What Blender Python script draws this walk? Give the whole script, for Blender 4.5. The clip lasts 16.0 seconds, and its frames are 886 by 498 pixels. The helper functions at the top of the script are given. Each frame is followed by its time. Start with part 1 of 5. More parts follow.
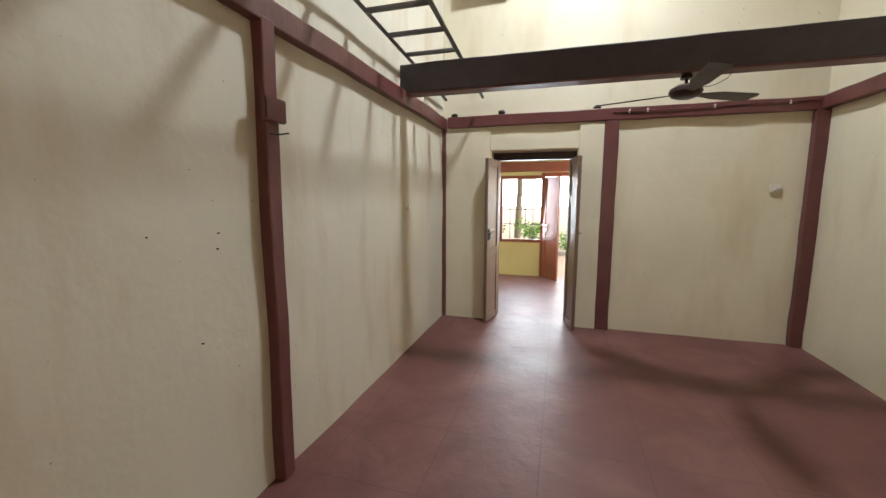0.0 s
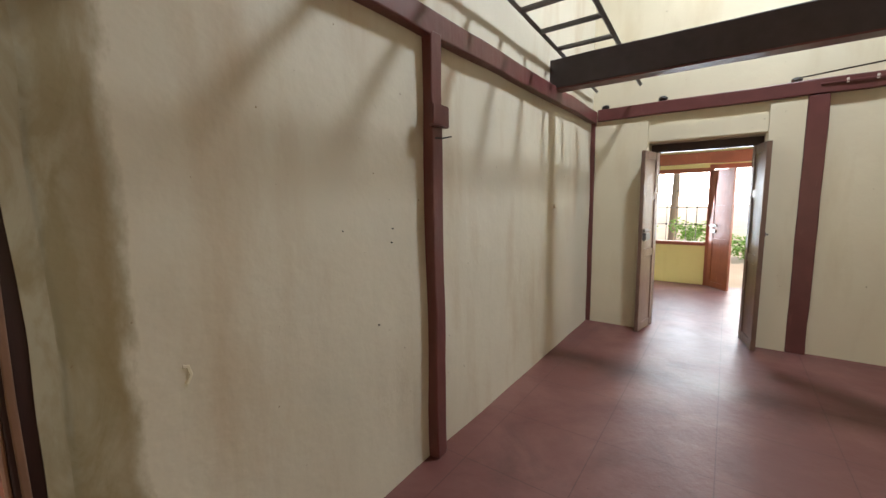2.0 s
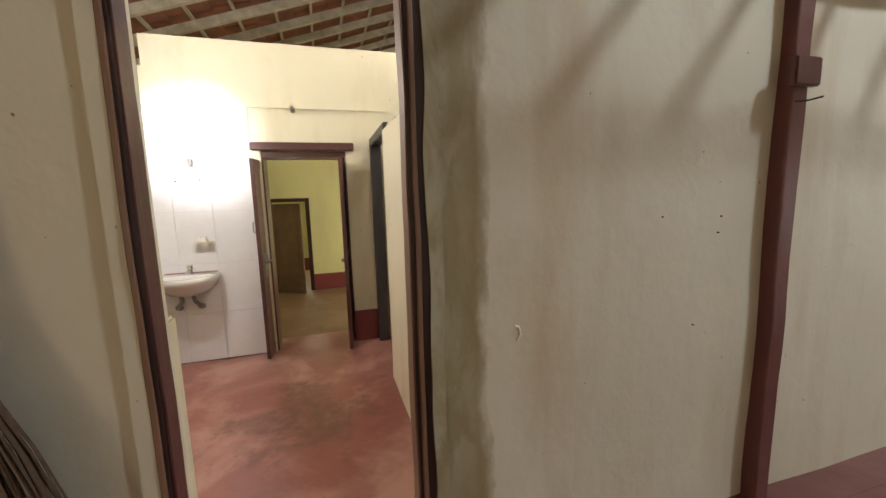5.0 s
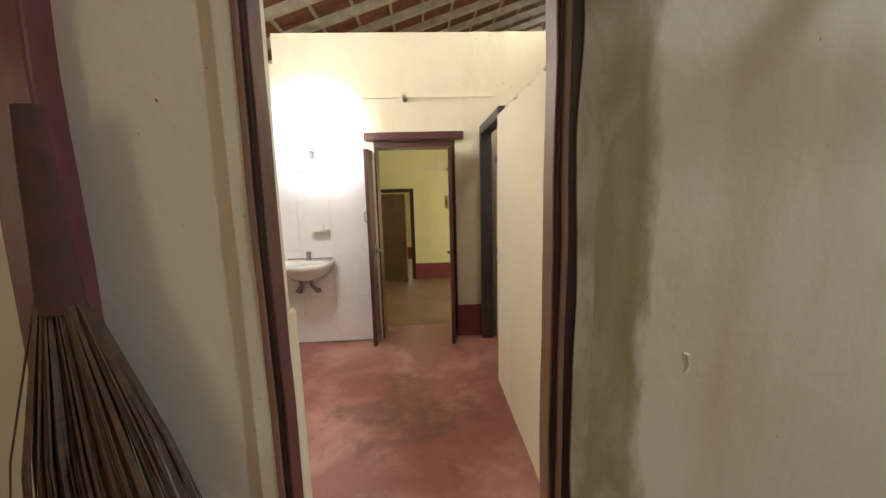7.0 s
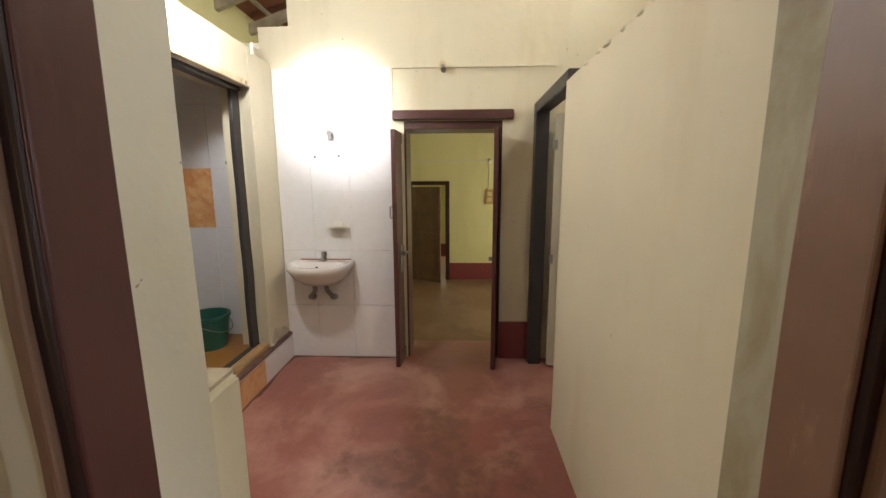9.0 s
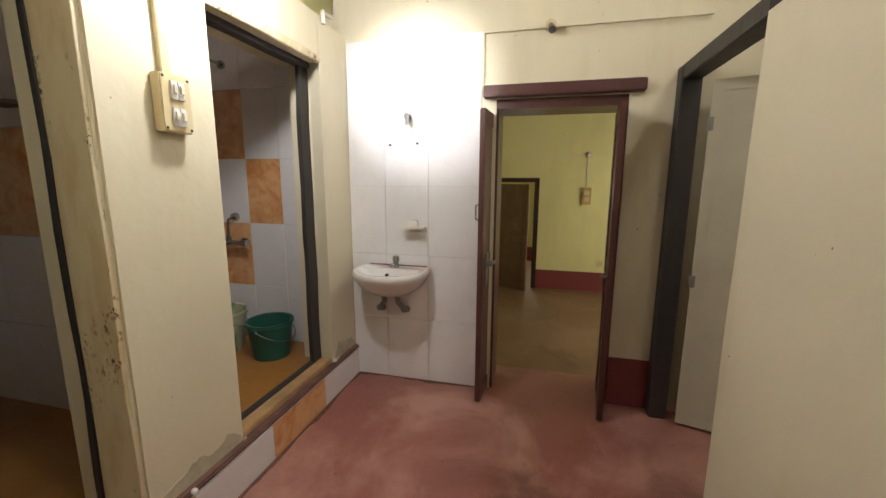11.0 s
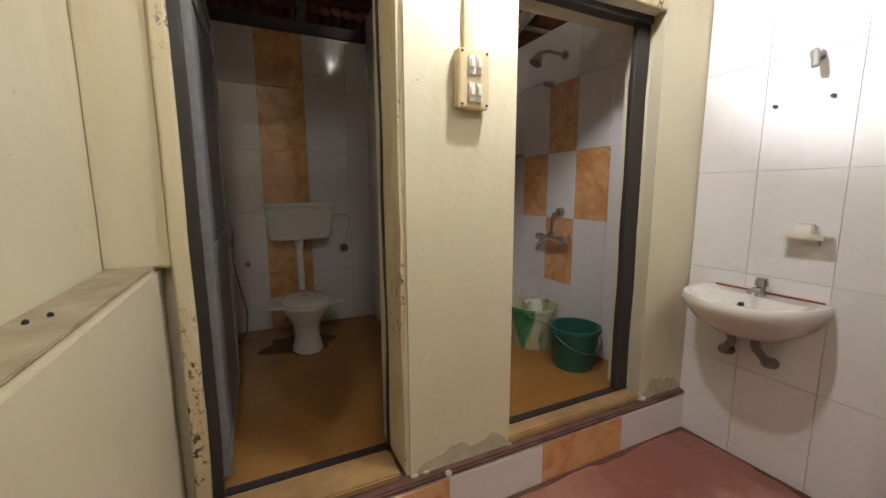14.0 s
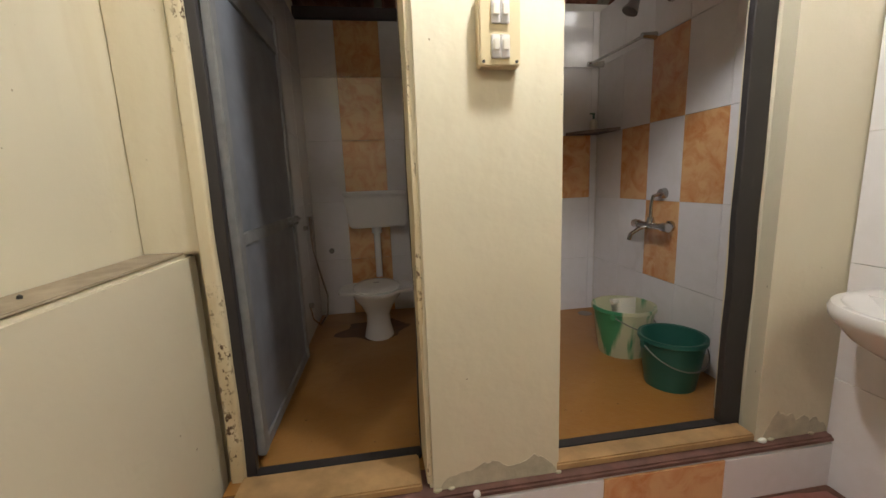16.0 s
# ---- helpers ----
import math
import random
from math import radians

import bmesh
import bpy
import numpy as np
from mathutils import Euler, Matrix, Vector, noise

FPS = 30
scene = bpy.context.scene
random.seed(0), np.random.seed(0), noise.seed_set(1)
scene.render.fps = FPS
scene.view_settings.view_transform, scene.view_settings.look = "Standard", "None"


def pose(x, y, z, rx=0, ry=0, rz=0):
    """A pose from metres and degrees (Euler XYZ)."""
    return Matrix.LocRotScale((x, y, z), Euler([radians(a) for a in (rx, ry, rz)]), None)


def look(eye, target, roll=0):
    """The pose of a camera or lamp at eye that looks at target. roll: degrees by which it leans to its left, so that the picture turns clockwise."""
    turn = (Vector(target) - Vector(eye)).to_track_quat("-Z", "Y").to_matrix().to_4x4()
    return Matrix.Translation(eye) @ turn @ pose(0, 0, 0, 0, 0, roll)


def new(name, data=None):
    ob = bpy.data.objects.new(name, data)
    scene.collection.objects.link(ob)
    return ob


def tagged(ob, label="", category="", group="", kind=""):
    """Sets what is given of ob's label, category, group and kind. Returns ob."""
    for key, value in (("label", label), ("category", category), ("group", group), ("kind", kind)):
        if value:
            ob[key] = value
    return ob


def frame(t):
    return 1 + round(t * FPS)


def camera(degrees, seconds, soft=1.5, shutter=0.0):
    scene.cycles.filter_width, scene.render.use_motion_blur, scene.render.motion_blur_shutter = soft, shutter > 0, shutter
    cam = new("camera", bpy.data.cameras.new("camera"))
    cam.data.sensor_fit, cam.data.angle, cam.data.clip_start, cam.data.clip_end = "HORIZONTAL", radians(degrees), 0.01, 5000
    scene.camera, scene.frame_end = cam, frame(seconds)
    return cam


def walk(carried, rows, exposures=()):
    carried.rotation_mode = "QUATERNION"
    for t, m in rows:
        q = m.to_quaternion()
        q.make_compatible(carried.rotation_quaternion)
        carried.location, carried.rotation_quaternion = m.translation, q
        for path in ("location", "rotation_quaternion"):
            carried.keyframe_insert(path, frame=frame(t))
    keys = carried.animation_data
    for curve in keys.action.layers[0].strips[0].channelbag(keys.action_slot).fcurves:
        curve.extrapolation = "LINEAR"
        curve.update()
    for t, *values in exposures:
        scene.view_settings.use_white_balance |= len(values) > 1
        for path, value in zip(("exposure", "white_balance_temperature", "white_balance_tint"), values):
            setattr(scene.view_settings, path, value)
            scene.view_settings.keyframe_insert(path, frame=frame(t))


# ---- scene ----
cam = camera(97.1, 16.0)
PATH = [
    (0, (0.06, 0.07, 1.558), (-0.506, 1.97, 1.298), 0.1),
    (0.5, (0.054, 0.051, 1.545), (-0.647, 1.907, 1.292), -0.3),
    (1, (0.034, 0.042, 1.55), (-0.812, 1.836, 1.293), -0.4),
    (1.5, (-0.001, 0.02, 1.55), (-0.998, 1.734, 1.291), -0.6),
    (2, (-0.032, 0.0, 1.541), (-1.197, 1.606, 1.29), -1.0),
    (2.5, (-0.061, -0.029, 1.541), (-1.39, 1.444, 1.287), -1.2),
    (3, (-0.088, -0.065, 1.54), (-1.565, 1.257, 1.279), -1.3),
    (3.5, (-0.104, -0.108, 1.542), (-1.711, 1.053, 1.274), -1.4),
    (4, (-0.124, -0.142, 1.532), (-1.839, 0.852, 1.26), -1.5),
    (4.5, (-0.125, -0.159, 1.532), (-1.939, 0.637, 1.252), -1.6),
    (5, (-0.129, -0.183, 1.525), (-2.026, 0.386, 1.249), -1.6),
    (7.5, (-0.506, -0.268, 1.517), (-2.48, -0.235, 1.199), -1.2),
    (8.2, (-0.753, -0.268, 1.507), (-2.725, -0.313, 1.178), -0.5),
    (10.3, (-1.448, -0.341, 1.49), (-3.405, -0.578, 1.15), 0.0),
    (10.5, (-1.497, -0.353, 1.488), (-3.444, -0.654, 1.146), 0.2),
    (11, (-1.634, -0.417, 1.462), (-3.547, -0.893, 1.123), 0.3),
    (11.5, (-1.764, -0.473, 1.45), (-3.603, -1.18, 1.106), 0.3),
    (12, (-1.806, -0.516, 1.453), (-3.512, -1.502, 1.108), 0.1),
    (12.5, (-1.851, -0.542, 1.432), (-3.353, -1.82, 1.098), -0.2),
    (13, (-1.945, -0.506, 1.377), (-3.173, -2.055, 1.069), -0.3),
    (13.5, (-2.04, -0.449, 1.351), (-3.05, -2.152, 1.07), -0.1),
    (14, (-2.11, -0.451, 1.34), (-2.969, -2.233, 1.05), -0.2),
    (14.5, (-2.206, -0.531, 1.326), (-2.941, -2.362, 0.998), -0.3),
    (15, (-2.282, -0.573, 1.319), (-2.856, -2.458, 0.975), -1.0),
    (15.5, (-2.388, -0.557, 1.313), (-2.8, -2.484, 0.968), -1.7),
    (16, (-2.482, -0.54, 1.308), (-2.771, -2.49, 0.97), -2.2),
]
walk(cam, [(t, look(eye, target, roll)) for t, eye, target, roll in PATH], [(0, 0.68), (2.5, 0.68), (4, 0.6), (5, 0.64), (7.5, 0.62), (8.2, 0.5), (10.5, 0.05), (11.5, 0.2), (12.3, 0.3), (13, 0.2), (14, 0.1), (16, 0.25)])

# ---- world and light ----
WEST = -4.25  # face of the wash room's west wall
world = bpy.data.worlds.new("world")
scene.world = world
world.use_nodes = True
sky = world.node_tree.nodes.new("ShaderNodeTexSky")
sky.sky_type, sky.sun_disc = "NISHITA", False
sky.sun_elevation, sky.sun_rotation = radians(57), radians(90)
world.node_tree.links.new(sky.outputs[0], world.node_tree.nodes["Background"].inputs[0])
world.node_tree.nodes["Background"].inputs[1].default_value = 0.15


def lamp(name, kind, m, power, colour, **more):
    data = bpy.data.lights.new(name, kind)
    data.energy, data.color = power, colour
    for key, value in more.items():
        if key == "size":
            data.size = value
        elif key == "size_y":
            data.shape, data.size_y = "RECTANGLE", value
        elif key == "soft":
            data.shadow_soft_size = value
        elif key == "angle":
            data.angle = radians(value)
        elif key == "cone":
            data.spot_size, data.spot_blend = radians(value[0]), value[1]
    ob = new(name, data)
    ob.matrix_world = m
    return ob


lamp("sun", "SUN", look((10, -1.4, 15.5), (0, 0, 0)), 5.0, (1, 0.95, 0.87), angle=0.5)
# daylight through the glass tile of the hall's roof
lamp("skylight", "AREA", look((0.40, 3.60, 5.20), (-0.9, 3.0, 0)), 114, (0.86, 0.93, 1), size=0.30, size_y=0.34)
# daylight through the veranda's front; the other four are added fills, no windows seen
lamp("fill_light_hall", "AREA", look((1.6, -3.35, 1.6), (2.2, 3, 1.3)), 19, (1, 0.76, 0.48), size=1.0, size_y=1.2)
lamp("window_light_veranda", "AREA", look((-0.3, 7.9, 1.35), (-0.3, 4, 0.9)), 50, (0.76, 0.88, 1), size=1.4, size_y=1.2)
# added fill that brightens the veranda; its side opening is made up
lamp("fill_light_veranda_side", "AREA", look((2.96, 6.85, 1.4), (-1.0, 6.9, 0.9)), 70, (1, 0.95, 0.9), size=1.5, size_y=1.3)
# added fills for the far and back rooms, whose walls have no windows
lamp("fill_light_far", "AREA", look((-6.4, 2.35, 1.2), (-6.8, -1, 0.8)), 50, (1, 0.95, 0.7), size=1.0, size_y=1.1)
lamp("fill_light_back", "AREA", look((-10.6, -0.9, 1.3), (-8.4, -0.9, 0.6)), 20, (1, 0.95, 0.7), size=1.0, size_y=1.1)
# two small panes high in the store's north wall
for x in (-3.70, -1.98):
    lamp("window_light_store", "AREA", look((x, 1.09, 3.62), (-2.7, -3.0, 0.8)), 15, (1, 0.96, 0.88), size=0.34, size_y=0.38)
# the bulb on the pier and its wide spill
BULB = (-2.98, -1.44, 2.40)
BULB_AIM = (WEST, -1.24, 2.06)
# spot added to make the hot glare on the tiles over the washbasin
lamp("added_tile_beam", "SPOT", look(BULB, BULB_AIM), 85, (0.95, 0.97, 1), soft=0.05, cone=(50, 0.6))
lamp("lamp_spill", "POINT", pose(*BULB), 46, (0.98, 0.97, 0.95), soft=0.05)

# ---- materials ----


class Mat:
    """A small builder of node materials."""

    def __init__(self, name, rough=0.6, metal=0.0):
        self.m = bpy.data.materials.new(name)
        self.m.use_nodes = True
        self.t = self.m.node_tree
        self.b = self.t.nodes["Principled BSDF"]
        self.b.inputs["Roughness"].default_value, self.b.inputs["Metallic"].default_value = rough, metal
        self.at = self.n("ShaderNodeTexCoord").outputs["Object"]

    def n(self, kind, **sets):
        node = self.t.nodes.new(kind)
        for key, value in sets.items():
            node.inputs[key].default_value = value
        return node

    def l(self, a, b):
        self.t.links.new(a, b)

    def noise(self, scale, detail=4, stretch=(1, 1, 1), rough=0.55, distort=0.0):
        mp = self.n("ShaderNodeMapping")
        mp.inputs["Scale"].default_value = stretch
        self.l(self.at, mp.inputs["Vector"])
        nz = self.n("ShaderNodeTexNoise", Scale=scale, Detail=detail, Roughness=rough, Distortion=distort)
        self.l(mp.outputs[0], nz.inputs["Vector"])
        return nz.outputs["Fac"]

    def ramp(self, fac, lo, hi):
        r = self.n("ShaderNodeMapRange")
        r.inputs["From Min"].default_value, r.inputs["From Max"].default_value = lo, hi
        self.l(fac, r.inputs["Value"])
        return r.outputs[0]

    def mix(self, fac, a, b):
        x = self.t.nodes.new("ShaderNodeMix")
        x.data_type = "RGBA"
        for socket, v in ((x.inputs["Factor"], fac), (x.inputs["A"], a), (x.inputs["B"], b)):
            if isinstance(v, tuple):
                socket.default_value = (*v, 1)
            elif isinstance(v, float):
                socket.default_value = v
            else:
                self.l(v, socket)
        return x.outputs["Result"]

    def colour(self, c):
        if isinstance(c, tuple):
            self.b.inputs["Base Color"].default_value = (*c, 1)
        else:
            self.l(c, self.b.inputs["Base Color"])

    def bump(self, fac, strength, distance=0.01):
        bp = self.n("ShaderNodeBump", Strength=strength, Distance=distance)
        self.l(fac, bp.inputs["Height"])
        if self.b.inputs["Normal"].is_linked:
            self.l(self.b.inputs["Normal"].links[0].from_socket, bp.inputs["Normal"])
        self.l(bp.outputs[0], self.b.inputs["Normal"])

    def rough(self, fac, lo, hi):
        r = self.n("ShaderNodeMapRange")
        r.inputs["To Min"].default_value, r.inputs["To Max"].default_value = lo, hi
        self.l(fac, r.inputs["Value"])
        self.l(r.outputs[0], self.b.inputs["Roughness"])


def plain(name, c, rough=0.5, metal=0.0, vary=0.15, scale=8.0, bump=0.1):
    """One colour with soft mottling and a fine grain."""
    k = Mat(name, rough, metal)
    dark = tuple(v * (1 - vary) for v in c)
    k.colour(k.mix(k.ramp(k.noise(scale), 0.3, 0.7), dark, c))
    k.bump(k.noise(scale * 9, 3), bump, 0.002)
    return k.m


def plaster(name, c, dirt, amount=0.5, damp=None):
    k = Mat(name, 0.62)
    lighter = tuple(min(1, v * 1.06) for v in c)
    base = k.mix(k.ramp(k.noise(1.3, 5), 0.35, 0.65), c, lighter)
    streak = k.noise(2.2, 6, (1, 1, 0.22), 0.6)
    blot = k.ramp(streak, 0.52, 0.74)
    m1 = k.n("ShaderNodeMath")
    m1.operation = "MULTIPLY"
    k.l(blot, m1.inputs[0])
    m1.inputs[1].default_value = amount
    base = k.mix(m1.outputs[0], base, dirt)
    if damp:
        # a band of damp and old paint beside the door frame, ragged at its edge
        split = k.n("ShaderNodeSeparateXYZ")
        k.l(k.at, split.inputs[0])
        edge = k.n("ShaderNodeMath")
        edge.operation = "MULTIPLY_ADD"
        k.l(k.noise(3.2, 6, (1, 1, 0.45), 0.65), edge.inputs[0])
        edge.inputs[1].default_value = -0.24
        k.l(split.outputs["Y"], edge.inputs[2])
        inside = k.ramp(edge.outputs[0], damp + 0.03, damp - 0.03)
        rim = k.ramp(edge.outputs[0], damp - 0.17, damp - 0.02)
        far_side = k.ramp(split.outputs["Y"], -0.30, -0.29)
        both = k.n("ShaderNodeMath")
        both.operation = "MULTIPLY"
        k.l(inside, both.inputs[0])
        k.l(far_side, both.inputs[1])
        soft = k.n("ShaderNodeMath")
        soft.operation = "MULTIPLY"
        k.l(both.outputs[0], soft.inputs[0])
        k.l(k.ramp(k.noise(5, 5, (1, 1, 0.3)), 0.2, 0.5), soft.inputs[1])
        ring = k.n("ShaderNodeMath")
        ring.operation = "MULTIPLY"
        k.l(soft.outputs[0], ring.inputs[0])
        k.l(rim, ring.inputs[1])
        base = k.mix(both.outputs[0], base, tuple(v * m for v, m in zip(c, (0.66, 0.65, 0.58))))
        base = k.mix(ring.outputs[0], base, (0.27, 0.205, 0.105))
        mott = k.n("ShaderNodeMath")
        mott.operation = "MULTIPLY"
        k.l(both.outputs[0], mott.inputs[0])
        k.l(k.ramp(k.noise(6.5, 6, (1, 1, 0.4), 0.6, 0.7), 0.46, 0.6), mott.inputs[1])
        part_of = k.n("ShaderNodeMath")
        part_of.operation = "MULTIPLY"
        k.l(mott.outputs[0], part_of.inputs[0])
        part_of.inputs[1].default_value = 0.75
        base = k.mix(part_of.outputs[0], base, (0.25, 0.20, 0.10))
    speck = k.ramp(k.noise(38, 2, rough=0.4), 0.765, 0.80)
    k.colour(k.mix(speck, base, tuple(v * 0.55 for v in dirt)))
    k.bump(k.noise(2.6, 5, rough=0.6), 0.30, 0.03)
    k.bump(k.noise(23, 5, rough=0.65, distort=0.4), 0.10, 0.006)
    k.rough(k.noise(3), 0.5, 0.75)
    return k.m


def painted_wood(name, c, worn, rough=0.38, amount=0.6):
    k = Mat(name, rough)
    chip = k.ramp(k.noise(14, 6, (1, 1, 0.25), 0.65), 0.6, 0.68)
    m1 = k.n("ShaderNodeMath")
    m1.operation = "MULTIPLY"
    k.l(chip, m1.inputs[0])
    m1.inputs[1].default_value = amount
    body = k.mix(k.ramp(k.noise(6), 0.3, 0.7), tuple(v * 0.8 for v in c), c)
    k.colour(k.mix(m1.outputs[0], body, worn))
    k.bump(k.noise(30, 5, (1, 1, 0.08)), 0.25, 0.006)
    k.bump(k.noise(4, 3), 0.3, 0.02)
    return k.m


CREAM = plaster("cream_plaster", (0.665, 0.608, 0.455), (0.45, 0.34, 0.17), 0.38)
CREAM_OLD = plaster("stained_cream_plaster", (0.59, 0.548, 0.44), (0.42, 0.30, 0.17), 0.6, 0.225)
YELLOW = plaster("yellow_plaster", (0.70, 0.65, 0.34), (0.5, 0.42, 0.2), 0.3)
MAROON = painted_wood("maroon_paint", (0.14, 0.045, 0.042), (0.22, 0.10, 0.08), 0.4, 0.35)
MAROON_WALL = plaster("maroon_dado_paint", (0.20, 0.04, 0.045), (0.12, 0.04, 0.03), 0.4)
DARK_WOOD = painted_wood("dark_brown_wood", (0.038, 0.017, 0.015), (0.10, 0.05, 0.035), 0.42, 0.5)
BLACK_FRAME = painted_wood("black_painted_frame", (0.034, 0.03, 0.03), (0.07, 0.06, 0.05), 0.45, 0.3)
RED_WOOD = painted_wood("polished_red_wood", (0.28, 0.085, 0.05), (0.38, 0.15, 0.09), 0.35, 0.4)
BROWN_DOOR = painted_wood("brown_door_varnish", (0.20, 0.125, 0.095), (0.3, 0.2, 0.15), 0.35, 0.4)
MAROON_DARK = painted_wood("dark_maroon_paint", (0.088, 0.03, 0.028), (0.16, 0.07, 0.05), 0.35, 0.35)
GREY_BEAM = plain("grey_beam_paint", (0.06, 0.045, 0.05), 0.5, vary=0.3)


def floor_material(name, c, worn, dirt, lo=0.22, hi=0.5, damp=None, score=None):
    k = Mat(name, 0.35)
    base = k.mix(k.ramp(k.noise(1.25, 7, rough=0.6, distort=0.5), 0.47, 0.62), c, worn)
    patch = k.ramp(k.noise(1.7, 7, rough=0.62, distort=0.8), 0.54, 0.66)
    half = k.n("ShaderNodeMath")
    half.operation = "MULTIPLY"
    k.l(patch, half.inputs[0])
    half.inputs[1].default_value = 0.55
    base = k.mix(half.outputs[0], base, dirt)
    if damp:
        # one broad damp stain, ragged at its edge, with smaller blots around it
        x, y, r, tone = damp
        gap = k.n("ShaderNodeVectorMath")
        gap.operation = "DISTANCE"
        k.l(k.at, gap.inputs[0])
        gap.inputs[1].default_value = (x, y, 0)
        edge = k.n("ShaderNodeMath")
        edge.operation = "MULTIPLY_ADD"
        k.l(k.noise(3.6, 7, rough=0.62, distort=0.6), edge.inputs[0])
        edge.inputs[1].default_value = 1.5
        k.l(gap.outputs["Value"], edge.inputs[2])
        wet = k.n("ShaderNodeMath")
        wet.operation = "MULTIPLY"
        k.l(k.ramp(edge.outputs[0], r + 0.86, r + 0.62), wet.inputs[0])
        k.l(k.ramp(k.noise(11, 5), 0.15, 0.6), wet.inputs[1])
        base = k.mix(wet.outputs[0], base, tone)
    if score:
        # faint squares scored into the cement
        lines = k.n("ShaderNodeTexBrick", Scale=1.0)
        lines.offset, lines.squash = 0.0, 1.0
        lines.inputs["Brick Width"].default_value = lines.inputs["Row Height"].default_value = score
        lines.inputs["Mortar Size"].default_value, lines.inputs["Mortar Smooth"].default_value = 0.004, 0.3
        k.l(k.at, lines.inputs["Vector"])
        thin = k.n("ShaderNodeMath")
        thin.operation = "MULTIPLY"
        k.l(lines.outputs["Fac"], thin.inputs[0])
        thin.inputs[1].default_value = 0.45
        base = k.mix(thin.outputs[0], base, tuple(v * 0.6 for v in dirt))
    k.colour(k.mix(k.ramp(k.noise(45, 2), 0.72, 0.77), base, tuple(v * 0.5 for v in dirt)))
    k.rough(k.noise(2.3, 6), lo, hi)
    k.bump(k.noise(3.5, 5), 0.16, 0.02)
    k.bump(k.noise(14, 5, rough=0.65), 0.28, 0.008)
    k.bump(k.noise(50, 3), 0.06, 0.002)
    return k.m


RED_FLOOR = floor_material("red_oxide_floor", (0.29, 0.105, 0.082), (0.46, 0.245, 0.195), (0.19, 0.072, 0.052), 0.2, 0.48, (-2.88, -0.42, 0.42, (0.185, 0.08, 0.058)))
HALL_FLOOR = floor_material("hall_red_oxide_floor", (0.135, 0.048, 0.042), (0.175, 0.074, 0.064), (0.085, 0.032, 0.028), 0.34, 0.62, None, 0.61)
BROWN_FLOOR = floor_material("brown_cement_floor", (0.22, 0.13, 0.075), (0.26, 0.16, 0.10), (0.16, 0.09, 0.05), 0.5, 0.8)
OCHRE_FLOOR = floor_material("ochre_bathroom_floor", (0.32, 0.145, 0.034), (0.37, 0.185, 0.055), (0.23, 0.09, 0.024))


def tile_material(name, a, b, rough=0.14):
    k = Mat(name, rough)
    info = k.n("ShaderNodeObjectInfo")
    move = k.n("ShaderNodeVectorMath")
    move.operation = "ADD"
    k.l(k.at, move.inputs[0])
    spread = k.n("ShaderNodeMath")
    spread.operation = "MULTIPLY"
    k.l(info.outputs["Random"], spread.inputs[0])
    spread.inputs[1].default_value = 40
    k.l(spread.outputs[0], move.inputs[1])
    k.at = move.outputs[0]
    k.colour(k.mix(k.ramp(k.noise(9, 5, rough=0.6, distort=0.9), 0.42, 0.66), a, b))
    k.bump(k.noise(2.5, 2), 0.03, 0.01)
    k.b.inputs["Specular IOR Level"].default_value = 0.95
    k.b.inputs["Coat Weight"].default_value, k.b.inputs["Coat Roughness"].default_value = 0.3, 0.03
    return k.m


WHITE_TILE = tile_material("white_glazed_tile", (0.74, 0.72, 0.74), (0.71, 0.69, 0.70), 0.11)
ORANGE_TILE = tile_material("orange_marbled_tile", (0.72, 0.42, 0.20), (0.60, 0.25, 0.09), 0.11)
GROUT = plain("dirty_grout", (0.62, 0.59, 0.56), 0.8)
CEMENT = plain("grey_cement", (0.26, 0.21, 0.18), 0.85, vary=0.4, bump=0.4)
CERAMIC = plain("white_ceramic", (0.76, 0.74, 0.72), 0.1, vary=0.03, bump=0.0)
CHROME = plain("dull_chrome", (0.55, 0.54, 0.52), 0.22, 1.0, 0.2, 20, 0.05)
STEEL = plain("grey_steel", (0.30, 0.29, 0.28), 0.45, 0.8, 0.3, 12)
BLUE_GREY = plain("blue_grey_sheet", (0.23, 0.245, 0.28), 0.5, 0.0, 0.35, 5, 0.15)
LADDER_GREY = plain("ladder_grey_paint", (0.20, 0.20, 0.21), 0.5, 0.3, 0.3, 10)
WHITE_PLASTIC = plain("white_plastic", (0.72, 0.68, 0.58), 0.35, vary=0.06)
SWITCH_CREAM = plain("aged_cream_switch_plate", (0.66, 0.55, 0.33), 0.4, vary=0.15)
GREEN_PLASTIC = plain("dark_green_plastic", (0.022, 0.105, 0.08), 0.4, vary=0.15)
TERRACOTTA = plain("terracotta_roof_tile", (0.24, 0.085, 0.05), 0.8, vary=0.45, scale=5, bump=0.4)
BATTEN = plain("pale_roof_batten", (0.42, 0.36, 0.27), 0.7, vary=0.4)
STRAW = plain("dry_broom_straw", (0.14, 0.085, 0.05), 0.8, vary=0.5, scale=30)
GREEN_LEAF = plain("green_leaf", (0.10, 0.20, 0.05), 0.6, vary=0.5)
leaf_node = GREEN_LEAF.node_tree
through_light = leaf_node.nodes.new("ShaderNodeBsdfTranslucent")
through_light.inputs[0].default_value = (0.25, 0.42, 0.08, 1)
leaf_mix = leaf_node.nodes.new("ShaderNodeMixShader")
leaf_mix.inputs[0].default_value = 0.5
leaf_node.links.new(leaf_node.nodes["Principled BSDF"].outputs[0], leaf_mix.inputs[1])
leaf_node.links.new(through_light.outputs[0], leaf_mix.inputs[2])
leaf_node.links.new(leaf_mix.outputs[0], leaf_node.nodes["Material Output"].inputs[0])
EARTH = plain("dry_earth", (0.34, 0.25, 0.17), 0.95, vary=0.3, scale=0.6, bump=0.4)
